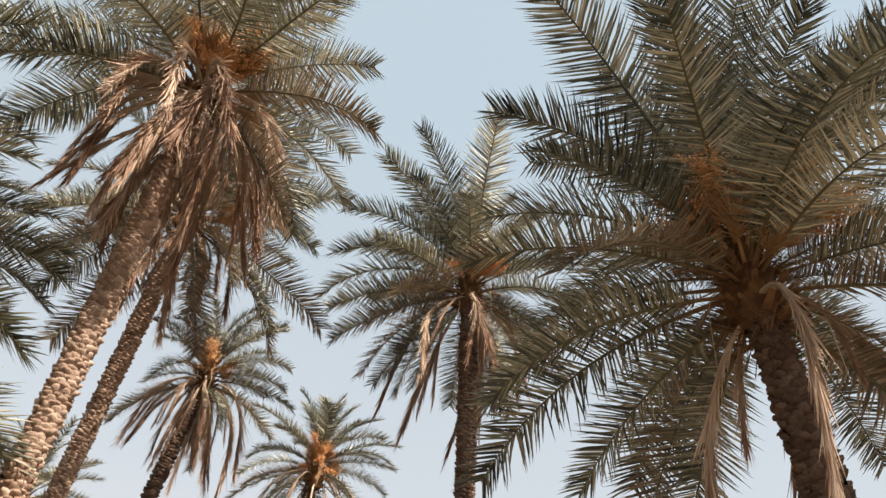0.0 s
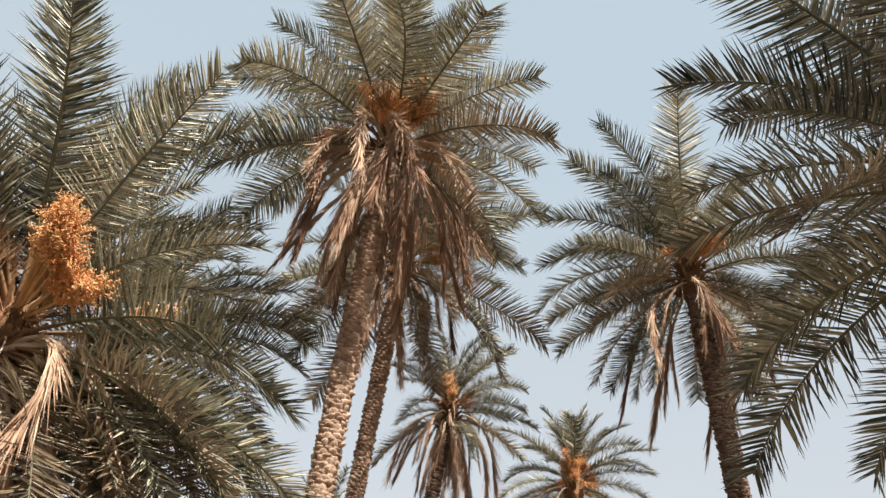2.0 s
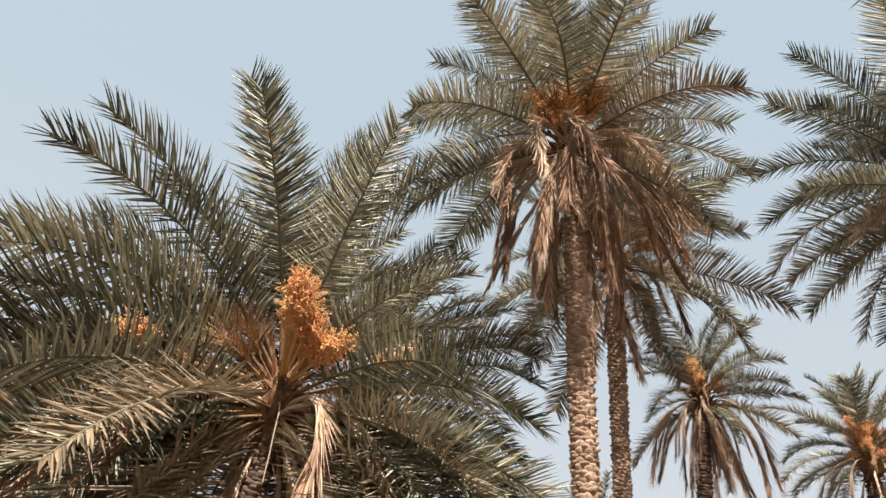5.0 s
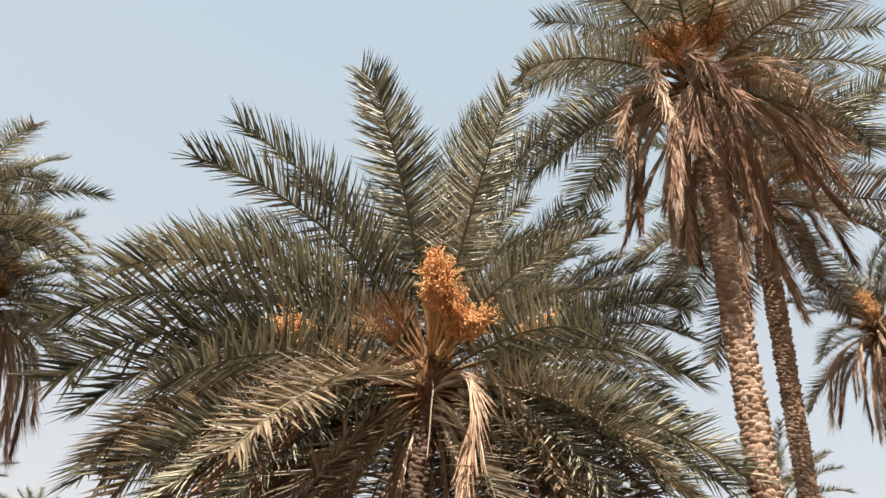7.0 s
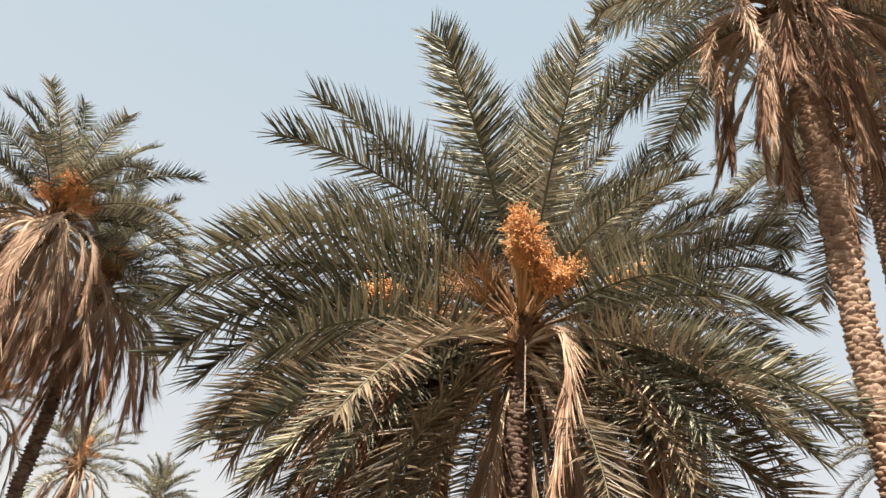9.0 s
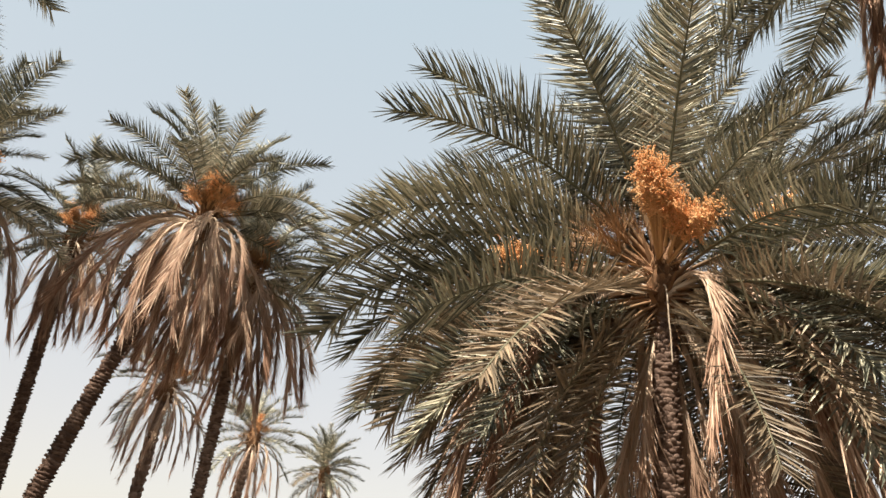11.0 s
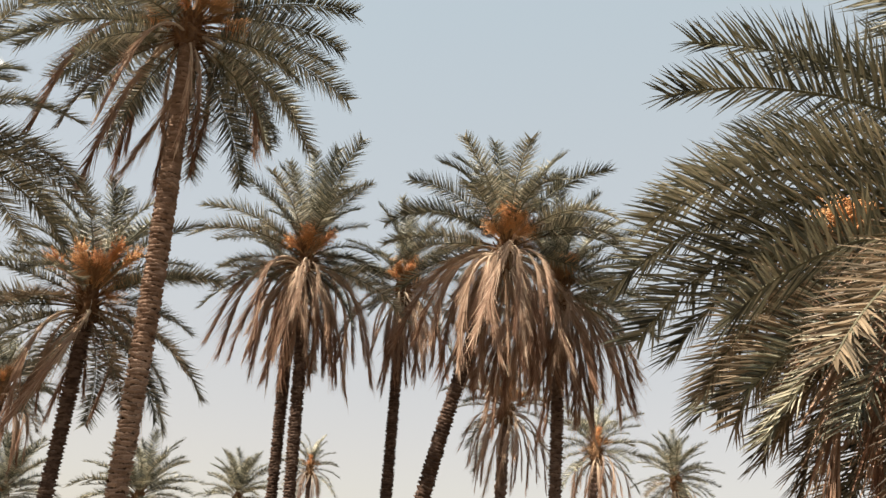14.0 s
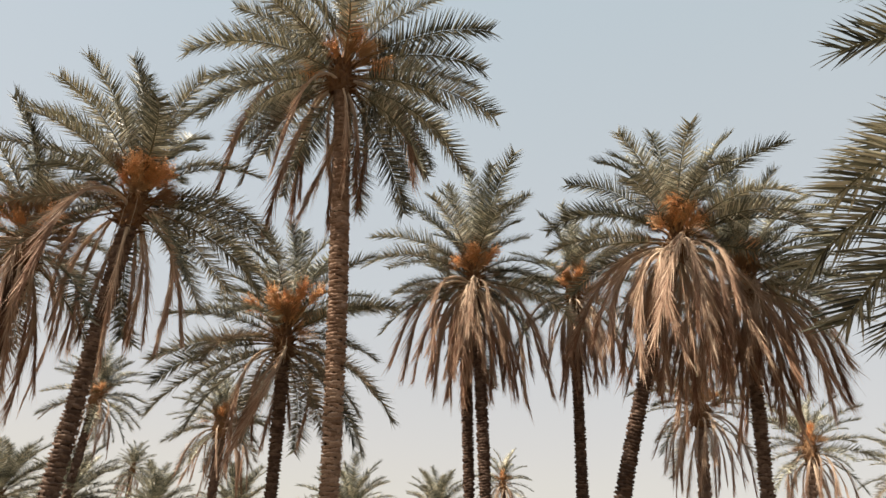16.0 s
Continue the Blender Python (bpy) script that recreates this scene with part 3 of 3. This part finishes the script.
palm(heart=(-6.68, 4.41, 5.05), mid=(-6.71, 4.35, 2.65), foot=(-6.74, 4.31), radius=0.13, reach=4.3,
     live=[(-125, 8, 74, 3.90), (-120, 18, 78, 4.10), (-116, -4, 62, 3.50), (-68, 78, 35, 4.16), (-73, 72, 42, 3.73), (12, 94, 20, 4.24), (-11, 75, 38, 3.68), (42, 83, 28, 4.23), (-94, 63, 52, 4.08), (-102, 57, 59, 4.12), (-115, 51, 67, 4.52), (-114, 44, 75, 4.19), (-119, 37, 78, 4.80), (-131, 17, 67, 5.03), (-133, 9, 63, 4.08), (-102, -16, 46, 3.07), (28, 60, 56, 2.88), (51, 34, 77, 3.43), (38, 17, 68, 3.26), (48, 6, 61, 3.33), (5, -15, 47, 3.04), (-128, 26, 73, 4.52), (-127, 12, 65, 3.62), (-82, -18, 46, 3.03), (-122, 29, 74, 4.78), (29, 5, 61, 3.11), (9, -8, 50, 3.07), (14, 25, 72, 3.15), (-121, 43, 76, 4.10)],
     dead=[(-145, -19, 47, 2.73), (53, -28, 45, 2.31), (-160, 3, 53, 2.27), (102, -9, 50, 2.37), (-139, -8, 50, 2.7), (-137, -18, 48, 2.5), (-126, -2, 52, 2.8), (-110, -14, 56, 2.6), (35, -20, 50, 2.4)],
     bunches=[(-36, 35, 1.5), (-40, 28, 1.28), (-24, 25, 1.2), (-7, 11, 1.1), (-30, 32, 1.4), (-39, 35, 1.5), (-30, 27, 1.24), (-36, 33, 1.41), (-16, 17, 1.11), (-32, 29, 1.31), (-104, 2, 1.95), (26, 13, 1.6), (-8, 10, 1.3)], fill=(48, 36, 34), detail=2, label="broad low date palm, arching grey-green fronds, bright orange date bunches", pieces=(2.8, 4.4), wide=0.3, hollow=0.9, stalks=4,
     ageing=[(-130, -5, 65, 4.2), (-139, -22, 43, 3.73), (-141, -33, 38, 3.34), (-136, 3, 60, 4.37), (-117, -11, 49, 3.46), (45, -10, 49, 3.39), (25, -25, 42, 3.21), (-65, -35, 38, 3.21), (-9, -27, 41, 3.08)])
palm(heart=(-7.84, 6.99, 6.55), mid=(-7.59, 7.26, 4.04), foot=(-7.31, 7.56), radius=0.16, reach=3.4,
     live=[(36, 46, 73, 3.02), (28, 35, 77, 2.99), (64, 65, 49, 3.37), (31, 51, 67, 2.86), (66, 71, 43, 3.35), (44, 27, 73, 2.59), (-180, 70, 44, 2.76), (67, 80, 31, 3.31)],
     dead=[(75, -35, 43, 2.07), (150, -54, 38, 1.91)],
     bunches=[], fill=(14, 4, 6), detail=2, label="shaded date palm with bluish fronds behind the broad one")
palm(heart=(3.01, 5.19, 5.83), mid=(3.15, 5.11, 3.71), foot=(3.32, 5.00), radius=0.15, reach=3.7,
     live=[(-156, 66, 49, 3.8), (-171, 60, 57, 3.21), (-125, 54, 63, 2.88), (-118, 81, 31, 3.6), (-83, 85, 26, 3.73), (-91, 65, 50, 2.67), (-26, 75, 38, 3.8), (-65, 56, 61, 2.26), (-106, 36, 78, 2.93), (-145, 12, 65, 2.63), (134, 10, 64, 3.65), (150, 22, 70, 3.15), (131, -16, 47, 2.6), (89, 24, 71, 3.9), (77, 25, 72, 3.51), (47, 34, 77, 3.16), (-39, 14, 66, 1.34), (-56, 47, 72, 1.72), (-87, 20, 69, 2.88), (-41, 31, 75, 1.91), (-21, -15, 47, 1.59), (119, 54, 63, 3.75), (133, 70, 44, 3.75), (-66, 57, 59, 2.81)],
     dead=[(91, -44, 41, 1.36), (96, 9, 55, 1.49), (-46, -34, 43, 1.14)],
     bunches=[(-127, 35, 1.2), (-145, 26, 0.97), (-63, 8, 1.11), (-105, 29, 0.98), (-82, 25, 1.19)], fill=(20, 4, 6), detail=2, label="thick-trunked date palm in shade, wide dark crown overhead", pieces=(3.5, 5.1), wide=1.1, stalks=2)
palm(heart=(0.68, 12.58, 10.79), mid=(0.84, 12.57, 6.22), foot=(0.99, 12.56), radius=0.16, reach=3.3,
     live=[(-141, 62, 54, 3.65), (-118, 71, 42, 3.91), (-84, 73, 41, 4.05), (-157, 54, 63, 3.58), (-179, 35, 77, 3.71), (173, 18, 68, 3.34), (164, 2, 59, 3.34), (148, -21, 44, 2.92), (-177, 45, 74, 3.45), (-156, -52, 30, 2.72), (-43, 58, 58, 2.37), (-24, 48, 70, 2.43), (4, 2, 59, 2.0), (-30, -57, 28, 2.72), (-96, 45, 74, 2.9), (-127, 61, 55, 2.9)],
     dead=[(132, -28, 45, 3.11), (103, -37, 43, 3.23), (128, -24, 46, 2.41), (65, -30, 44, 2.45), (97, -32, 44, 2.22)],
     bunches=[(-86, 21, 0.75), (-55, 16, 0.89), (-127, 11, 0.74)], fill=(38, 12, 10), detail=2, label="date palm with orange bunches and dark drooping fronds against sky")
palm(heart=(-5.54, 15.54, 9.47), mid=(-5.80, 15.45, 7.12), foot=(-6.36, 15.24), radius=0.15, reach=2.6,
     live=[(-170, -11, 49, 2.29), (6, 47, 72, 2.19), (23, 69, 45, 2.44), (13, 34, 77, 2.15), (-86, 73, 40, 1.77), (-134, 57, 60, 1.92), (-93, 45, 74, 2.26), (38, 81, 31, 2.42), (-11, -9, 50, 2.24), (153, 46, 73, 2.37)],
     dead=[(175, -29, 45, 1.98), (121, -44, 41, 1.67), (64, -35, 43, 1.74), (42, -27, 45, 2.05), (154, -36, 43, 1.68), (71, -55, 38, 1.56)],
     bunches=[(-69, 20, 0.57), (-87, 31, 0.76)], fill=(24, 34, 4), detail=1, label="smaller date palm with long pale dry skirt")
palm(heart=(-2.90, 18.78, 8.70), mid=(-3.06, 18.75, 7.28), foot=(-3.60, 18.67), radius=0.16, reach=2.8,
     live=[(-162, 39, 79, 2.09), (-148, 55, 62, 1.69), (140, 76, 37, 2.55), (-75, 53, 64, 2.48), (-29, 67, 48, 1.65), (-3, 45, 74, 2.22), (4, 22, 70, 2.15), (111, 82, 29, 2.56), (65, 78, 35, 2.51), (-132, 12, 65, 2.48), (45, 61, 55, 2.67)],
     dead=[(171, -16, 48, 1.79), (2, -49, 39, 1.42)],
     bunches=[(-126, -21, 0.54), (-27, -27, 0.62), (-78, -2, 0.42)], fill=(28, 10, 6), detail=1, label="distant young date palm with upright grey-green fronds")
palm(heart=(-14.08, -1.87, 8.23), mid=(-13.83, -3.24, 3.03), foot=(-13.72, -3.80), radius=0.13, reach=3.3,
     live=[(-61, 55, 62, 2.75), (-99, 73, 40, 3.16), (-31, 71, 43, 2.59), (-148, 88, 23, 3.11), (17, 58, 58, 2.82), (119, 78, 35, 3.15), (73, 58, 58, 2.95), (60, 41, 79, 2.92), (-71, 45, 74, 3.04), (-60, 15, 67, 2.87), (89, 39, 80, 2.78), (99, 36, 78, 3.46), (25, 46, 73, 2.76), (-21, 42, 78, 2.84)],
     dead=[(-104, -25, 46, 3.26), (-118, -30, 44, 3.08), (-132, -38, 42, 3.05), (-151, -44, 41, 3.02), (-174, -46, 40, 2.96), (164, -44, 41, 3.11), (145, -38, 42, 3.0), (133, -37, 42, 3.31), (-95, -10, 50, 3.08), (-161, -45, 40, 2.74), (153, -41, 42, 2.45)],
     bunches=[(7, 35, 0.79), (51, 14, 0.73), (-27, 19, 0.7), (33, 30, 0.8)], fill=(30, 50, 0), detail=1, label="date palm with full straw-brown skirt of hanging dry fronds", wide=0.2)
palm(heart=(-16.18, -0.72, 7.91), mid=(-16.18, -0.86, 3.27), foot=(-16.17, -0.94), radius=0.12, reach=3.4,
     live=[(78, 48, 70, 2.5), (42, 17, 67, 2.79), (89, 13, 65, 2.2), (45, -14, 47, 2.81), (148, 68, 47, 2.67), (-136, 71, 43, 2.9), (-172, 81, 31, 2.93)],
     dead=[(159, -48, 40, 2.83), (139, -42, 41, 2.68), (118, -37, 43, 2.99), (-171, -50, 39, 2.31), (108, -25, 46, 2.65), (-144, -46, 40, 2.25), (128, -36, 43, 2.55)],
     bunches=[(-5, -11, 0.41), (-29, 12, 0.56)], fill=(28, 48, 3), detail=1, label="date palm crowded behind another, brown skirt, slim trunk")
palm(heart=(-16.25, -7.74, 9.02), mid=(-16.47, -7.26, 3.03), foot=(-16.55, -7.10), radius=0.135, reach=3.3,
     live=[(55, 76, 37, 3.6), (77, 68, 46, 2.76), (-17, 71, 42, 2.63), (-9, 92, 20, 3.03), (-45, 64, 52, 3.25), (-51, 49, 70, 3.23), (-58, 38, 79, 3.33), (-66, 6, 62, 2.61), (137, 40, 80, 3.3), (102, 44, 75, 2.17), (118, 9, 63, 3.42), (43, 81, 31, 3.09), (-8, 58, 59, 2.87), (36, 54, 64, 2.89)],
     dead=[(-90, -34, 43, 2.91), (-116, -43, 41, 3.26), (-137, -48, 40, 3.16), (-171, -48, 40, 3.0), (166, -42, 41, 3.54), (143, -34, 43, 3.6), (132, -22, 46, 3.09), (-151, -48, 40, 2.52), (153, -35, 43, 2.82)],
     bunches=[(19, 40, 0.88), (67, 31, 0.99), (-18, 17, 0.75)], fill=(34, 46, 4), detail=1, label="date palm with even dark brown skirt and orange bunches", wide=0.2)
palm(heart=(-17.49, -8.62, 8.67), mid=(-17.66, -8.27, 3.11), foot=(-17.72, -8.14), radius=0.14, reach=2.6,
     live=[(-53, 44, 75, 2.14), (103, 47, 71, 2.08), (-103, 67, 48, 2.45)],
     dead=[(-154, -56, 37, 2.58), (169, -52, 39, 2.57), (142, -38, 42, 2.42)],
     bunches=[], fill=(14, 18, 2), detail=1, label="slim date palm standing close behind a skirted one")
palm(heart=(-19.17, -5.71, 9.42), mid=(-19.20, -5.61, 3.39), foot=(-19.21, -5.57), radius=0.15, reach=3.0,
     live=[(-134, 81, 31, 2.78), (52, 73, 40, 2.14), (-74, -21, 44, 1.36), (-59, 42, 78, 1.68), (79, 59, 58, 1.78), (179, 88, 23, 2.78)],
     dead=[(-123, -51, 39, 2.34), (-164, -50, 39, 2.26), (150, -40, 42, 2.61), (142, -51, 39, 1.81), (-144, -40, 42, 1.86)],
     bunches=[(53, 4, 0.56), (-21, 14, 0.63)], fill=(24, 30, 4), detail=1, label="slim dark-trunked date palm between two skirted palms")
palm(heart=(-9.67, -8.08, 11.44), mid=(-10.18, -7.42, 2.63), foot=(-10.29, -7.29), radius=0.16, reach=3.6,
     live=[(-47, 30, 75, 3.51), (-76, 54, 64, 3.58), (-29, 48, 71, 2.76), (-61, 76, 37, 3.45), (43, 43, 76, 3.16), (122, 77, 36, 3.45), (111, 48, 70, 3.63), (131, 24, 71, 3.78), (142, 5, 61, 3.65), (137, -27, 41, 3.03), (-74, -18, 46, 2.57), (-59, 9, 63, 3.33), (-112, 26, 72, 3.63), (-50, 85, 26, 3.42), (126, 43, 76, 3.42), (118, -9, 50, 3.03)],
     dead=[(170, -24, 46, 2.98), (-169, -26, 45, 3.34), (-141, -31, 44, 3.12), (-118, -34, 43, 2.99), (-105, -30, 44, 3.26), (169, -15, 48, 2.74)],
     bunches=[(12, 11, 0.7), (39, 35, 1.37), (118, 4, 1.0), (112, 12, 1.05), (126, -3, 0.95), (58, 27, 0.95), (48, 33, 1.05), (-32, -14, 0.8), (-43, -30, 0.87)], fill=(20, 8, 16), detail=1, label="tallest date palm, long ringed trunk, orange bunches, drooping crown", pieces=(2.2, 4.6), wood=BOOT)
palm(heart=(-12.02, -10.56, 6.20), mid=(-12.16, -10.39, 2.82), foot=(-12.24, -10.30), radius=0.13, reach=3.3,
     live=[(-52, -10, 49, 3.35), (-56, 4, 61, 3.09), (-39, 42, 78, 2.44), (-90, 57, 59, 3.07), (132, 1, 59, 3.23), (138, -24, 43, 3.21), (79, -14, 47, 2.72), (119, 49, 69, 2.85), (110, 58, 58, 2.21), (1, 76, 37, 2.51), (-143, 86, 25, 3.11), (-93, 68, 47, 3.07), (179, 77, 36, 3.14), (-1, 6, 61, 2.79), (75, -33, 39, 2.76), (17, 31, 75, 2.41)],
     dead=[(-83, -55, 38, 2.37), (-145, -56, 38, 2.27), (157, -36, 43, 2.37)],
     bunches=[(-17, 25, 1.2), (61, 54, 1.31), (5, 46, 1.16), (85, 46, 1.38)], fill=(26, 5, 14), detail=1, label="date palm with open drooping crown and dark slim trunk")
palm(heart=(-7.28, -10.53, 7.45), mid=(-7.23, -10.56, 2.28), foot=(-7.21, -10.57), radius=0.125, reach=3.3,
     live=[(-6, 60, 56, 2.46), (9, 68, 46, 2.59), (-101, 86, 25, 3.11), (70, 75, 38, 2.57), (-16, 50, 68, 2.35), (12, 15, 66, 2.8), (-35, 0, 58, 1.91), (124, 53, 64, 2.47), (139, 35, 77, 2.76), (149, 5, 61, 2.93), (-177, 35, 77, 3.37), (-82, 76, 37, 2.87), (59, 49, 70, 2.77), (-155, 34, 77, 2.9), (-171, 73, 40, 2.89)],
     dead=[(-75, -44, 41, 2.33), (-112, -46, 40, 2.42), (-139, -45, 40, 2.33), (-167, -38, 42, 2.52), (172, -33, 44, 2.62), (164, -25, 46, 2.31), (-155, -43, 41, 2.33)],
     bunches=[(44, 23, 0.61), (83, 30, 0.82), (22, 9, 0.58), (57, 36, 0.81)], fill=(28, 6, 5), detail=1, label="leaning date palm, dark trunk, few brown hanging fronds", wide=0.3)
palm(heart=(-6.87, -12.77, 6.75), mid=(-6.88, -12.76, 4.73), foot=(-6.91, -12.75), radius=0.16, reach=3.2,
     live=[(-24, 83, 28, 2.99), (58, 76, 36, 1.73), (94, 71, 43, 1.32), (127, 26, 73, 0.82), (-13, 49, 69, 2.26), (-28, -22, 44, 1.48), (0, 62, 54, 2.08), (-19, 28, 73, 1.79)],
     dead=[(163, -38, 42, 1.28), (171, -52, 39, 1.12), (-82, -59, 37, 1.49), (-48, -42, 41, 1.67), (104, -67, 30, 1.39)],
     bunches=[(31, 19, 0.61), (76, 30, 0.65)], fill=(24, 20, 8), detail=1, label="leaning date palm with reddish dry fronds at the grove's edge")
palm(heart=(-22.83, -2.81, 6.48), mid=(-22.81, -2.92, 3.96), foot=(-22.80, -3.04), radius=0.16, reach=2.6,
     live=[(-79, -5, 51, 1.72), (-74, 45, 75, 2.4), (-53, 69, 45, 1.54), (36, 79, 33, 1.38), (79, 59, 57, 1.8), (87, 40, 80, 1.78)],
     dead=[(-86, -17, 48, 2.01), (-112, -48, 40, 2.19), (-163, -60, 36, 2.19), (128, -49, 39, 1.99), (106, -36, 43, 2.22)],
     bunches=[(13, 44, 0.72), (38, 30, 0.65)], fill=(30, 24, 6), detail=0, label="distant date palm, hazy green crown and dry lower fronds")
palm(heart=(-28.00, 0.10, 6.05), mid=(-28.00, -0.10, 4.08), foot=(-28.00, -0.40), radius=0.16, reach=2.6,
     live=[(-71, 57, 60, 1.33), (-161, 65, 50, 2.02), (45, 76, 37, 1.15), (73, 54, 64, 1.45), (81, 2, 59, 1.41), (-85, -11, 49, 1.67)],
     dead=[(-92, -38, 42, 1.7), (-141, -61, 36, 1.78), (94, -57, 37, 1.48)],
     bunches=[(4, 16, 0.44)], fill=(30, 24, 6), detail=0, label="distant date palm, hazy green crown and dry lower fronds")
palm(heart=(-33.81, 3.60, 5.84), mid=(-33.77, 3.91, 4.25), foot=(-33.71, 4.51), radius=0.16, reach=2.3,
     live=[(-84, 56, 60, 1.92), (-63, 77, 36, 1.46), (57, 72, 42, 1.35), (74, 45, 74, 1.7), (77, 2, 59, 1.54), (-89, 3, 60, 1.55)],
     dead=[(-146, -66, 30, 1.44), (83, -35, 43, 1.65)],
     bunches=[], fill=(44, 14, 10), detail=0, label="distant date palm, hazy green crown and dry lower fronds")
palm(heart=(-18.68, -25.98, 7.16), mid=(-18.58, -26.05, 3.36), foot=(-18.52, -26.10), radius=0.16, reach=2.4,
     live=[(-33, -1, 58, 2.19), (-22, 56, 61, 1.84), (32, 82, 30, 1.35), (127, 55, 62, 1.34), (136, 26, 72, 1.58), (144, -37, 37, 1.84), (-31, -53, 29, 1.4)],
     dead=[(152, -46, 40, 1.91), (-120, -72, 30, 1.62)],
     bunches=[(29, 15, 0.49)], fill=(44, 16, 10), detail=0, label="distant date palm, hazy green crown and dry lower fronds")
palm(heart=(-19.06, -19.12, 5.85), mid=(-19.16, -19.02, 3.30), foot=(-19.26, -18.93), radius=0.16, reach=2.5,
     live=[(-39, 8, 63, 1.89), (-27, 61, 54, 1.64), (82, 79, 33, 1.21), (126, 37, 78, 1.74), (-113, 69, 45, 2.13)],
     dead=[(-48, -44, 41, 1.66), (-131, -67, 30, 1.94), (154, -45, 40, 1.88), (135, -20, 47, 1.7)],
     bunches=[(36, 35, 0.57)], fill=(44, 20, 10), detail=0, label="distant date palm, hazy green crown and dry lower fronds")
palm(heart=(-39.28, -47.97, 7.09), mid=(-39.34, -47.92, 4.97), foot=(-39.44, -47.84), radius=0.16, reach=2.4,
     live=[(-29, 49, 70, 1.74), (-22, 68, 47, 1.74), (28, 86, 25, 1.43), (127, 56, 60, 1.56), (134, 11, 64, 1.86), (-30, -25, 42, 1.46)],
     dead=[(-6, -68, 30, 1.16)],
     bunches=[], fill=(30, 24, 6), detail=0, label="distant date palm, hazy green crown and dry lower fronds")
palm(heart=(-46.20, -19.12, 6.97), mid=(-46.24, -19.02, 5.32), foot=(-46.34, -18.79), radius=0.16, reach=2.7,
     live=[(-60, 40, 79, 2.56), (-46, 67, 48, 1.52), (65, 79, 33, 1.22), (103, 44, 75, 2.11), (105, 4, 60, 1.83), (-61, 2, 59, 2.04)],
     dead=[(-54, -50, 39, 1.1)],
     bunches=[(21, 37, 0.54)], fill=(30, 24, 6), detail=0, label="distant date palm, hazy green crown and dry lower fronds")
palm(heart=(-42.55, -22.22, 4.60), mid=(-42.58, -22.16, 3.40), foot=(-42.67, -21.99), radius=0.16, reach=3.4,
     live=[(-50, 43, 77, 1.87), (-39, 63, 52, 1.4), (43, 80, 32, 1.06), (104, 50, 68, 1.87)],
     dead=[],
     bunches=[], fill=(44, 10, 12), detail=0, label="far low date palm crown, pale green fronds")
palm(heart=(-27.21, -18.67, 3.20), mid=(-27.29, -18.55, 2.00), foot=(-27.43, -18.36), radius=0.16, reach=3.0,
     live=[(-47, 42, 78, 3.03), (-43, 46, 72, 2.29), (-32, 58, 58, 1.43), (22, 77, 35, 0.99), (87, 72, 42, 1.32), (108, 49, 69, 1.69)],
     dead=[(-27, -53, 38, 1.32)],
     bunches=[], fill=(44, 10, 12), detail=0, label="far low date palm crown, pale green fronds")
palm(heart=(-26.35, -24.53, 3.00), mid=(-26.50, -24.37, 1.80), foot=(-26.73, -24.12), radius=0.16, reach=3.0,
     live=[(-37, 41, 79, 2.54), (-29, 53, 64, 1.67), (-12, 66, 48, 1.13), (81, 74, 39, 1.03), (113, 51, 67, 1.45), (-34, 33, 76, 1.96)],
     dead=[(34, -62, 36, 1.2)],
     bunches=[], fill=(44, 10, 12), detail=0, label="far low date palm crown, pale green fronds")
palm(heart=(-19.82, -27.63, 3.00), mid=(-20.10, -27.43, 1.60), foot=(-20.34, -27.25), radius=0.16, reach=3.0,
     live=[(-18, 51, 67, 1.62), (-8, 68, 47, 1.5), (83, 71, 43, 0.83), (121, 49, 69, 1.19), (-20, 21, 69, 1.56), (129, 23, 71, 1.56)],
     dead=[],
     bunches=[], fill=(44, 10, 12), detail=0, label="far low date palm crown, pale green fronds")
palm(heart=(-15.63, -25.60, 2.70), mid=(-15.99, -25.39, 1.50), foot=(-16.32, -25.18), radius=0.16, reach=2.8,
     live=[(-12, 54, 63, 1.1), (66, 79, 33, 0.76), (118, 42, 78, 0.64), (124, -12, 48, 0.82), (2, 72, 41, 1.02)],
     dead=[(129, -31, 44, 0.83)],
     bunches=[], fill=(44, 10, 12), detail=0, label="far low date palm crown, pale green fronds")
palm(heart=(-26.38, -30.07, 3.10), mid=(-26.61, -29.87, 1.80), foot=(-26.90, -29.61), radius=0.16, reach=2.9,
     live=[(-24, 42, 77, 1.39), (-15, 61, 55, 1.15), (43, 77, 35, 0.85), (106, 51, 67, 0.82)],
     dead=[],
     bunches=[], fill=(44, 10, 12), detail=0, label="far low date palm crown, pale green fronds")
palm(heart=(-11.63, 21.00, 7.71), mid=(-11.85, 20.87, 6.43), foot=(-12.63, 20.43), radius=0.16, reach=2.8,
     live=[(-138, 43, 77, 1.65), (-99, 71, 42, 1.04), (-50, 78, 35, 1.21), (-16, 67, 48, 0.91), (-143, 25, 72, 1.73)],
     dead=[],
     bunches=[], fill=(30, 5, 6), detail=0, label="far low date palm crown, pale green fronds")
# an unseen palm, added out of view so its crown shades the thick-trunked one
palm(heart=(7.4, 1.1, 15.5), mid=(7.5, 0.8, 7.5), foot=(7.6, 0.5), radius=0.17, reach=3.9,
     live=[(80, 30, 60, 3.4), (150, 40, 60, 3.4), (200, 45, 60, 3.4)],
     dead=[],
     bunches=[], fill=(64, 10, 14), detail=1, label="added unseen very tall date palm, dense crown shading its neighbour")
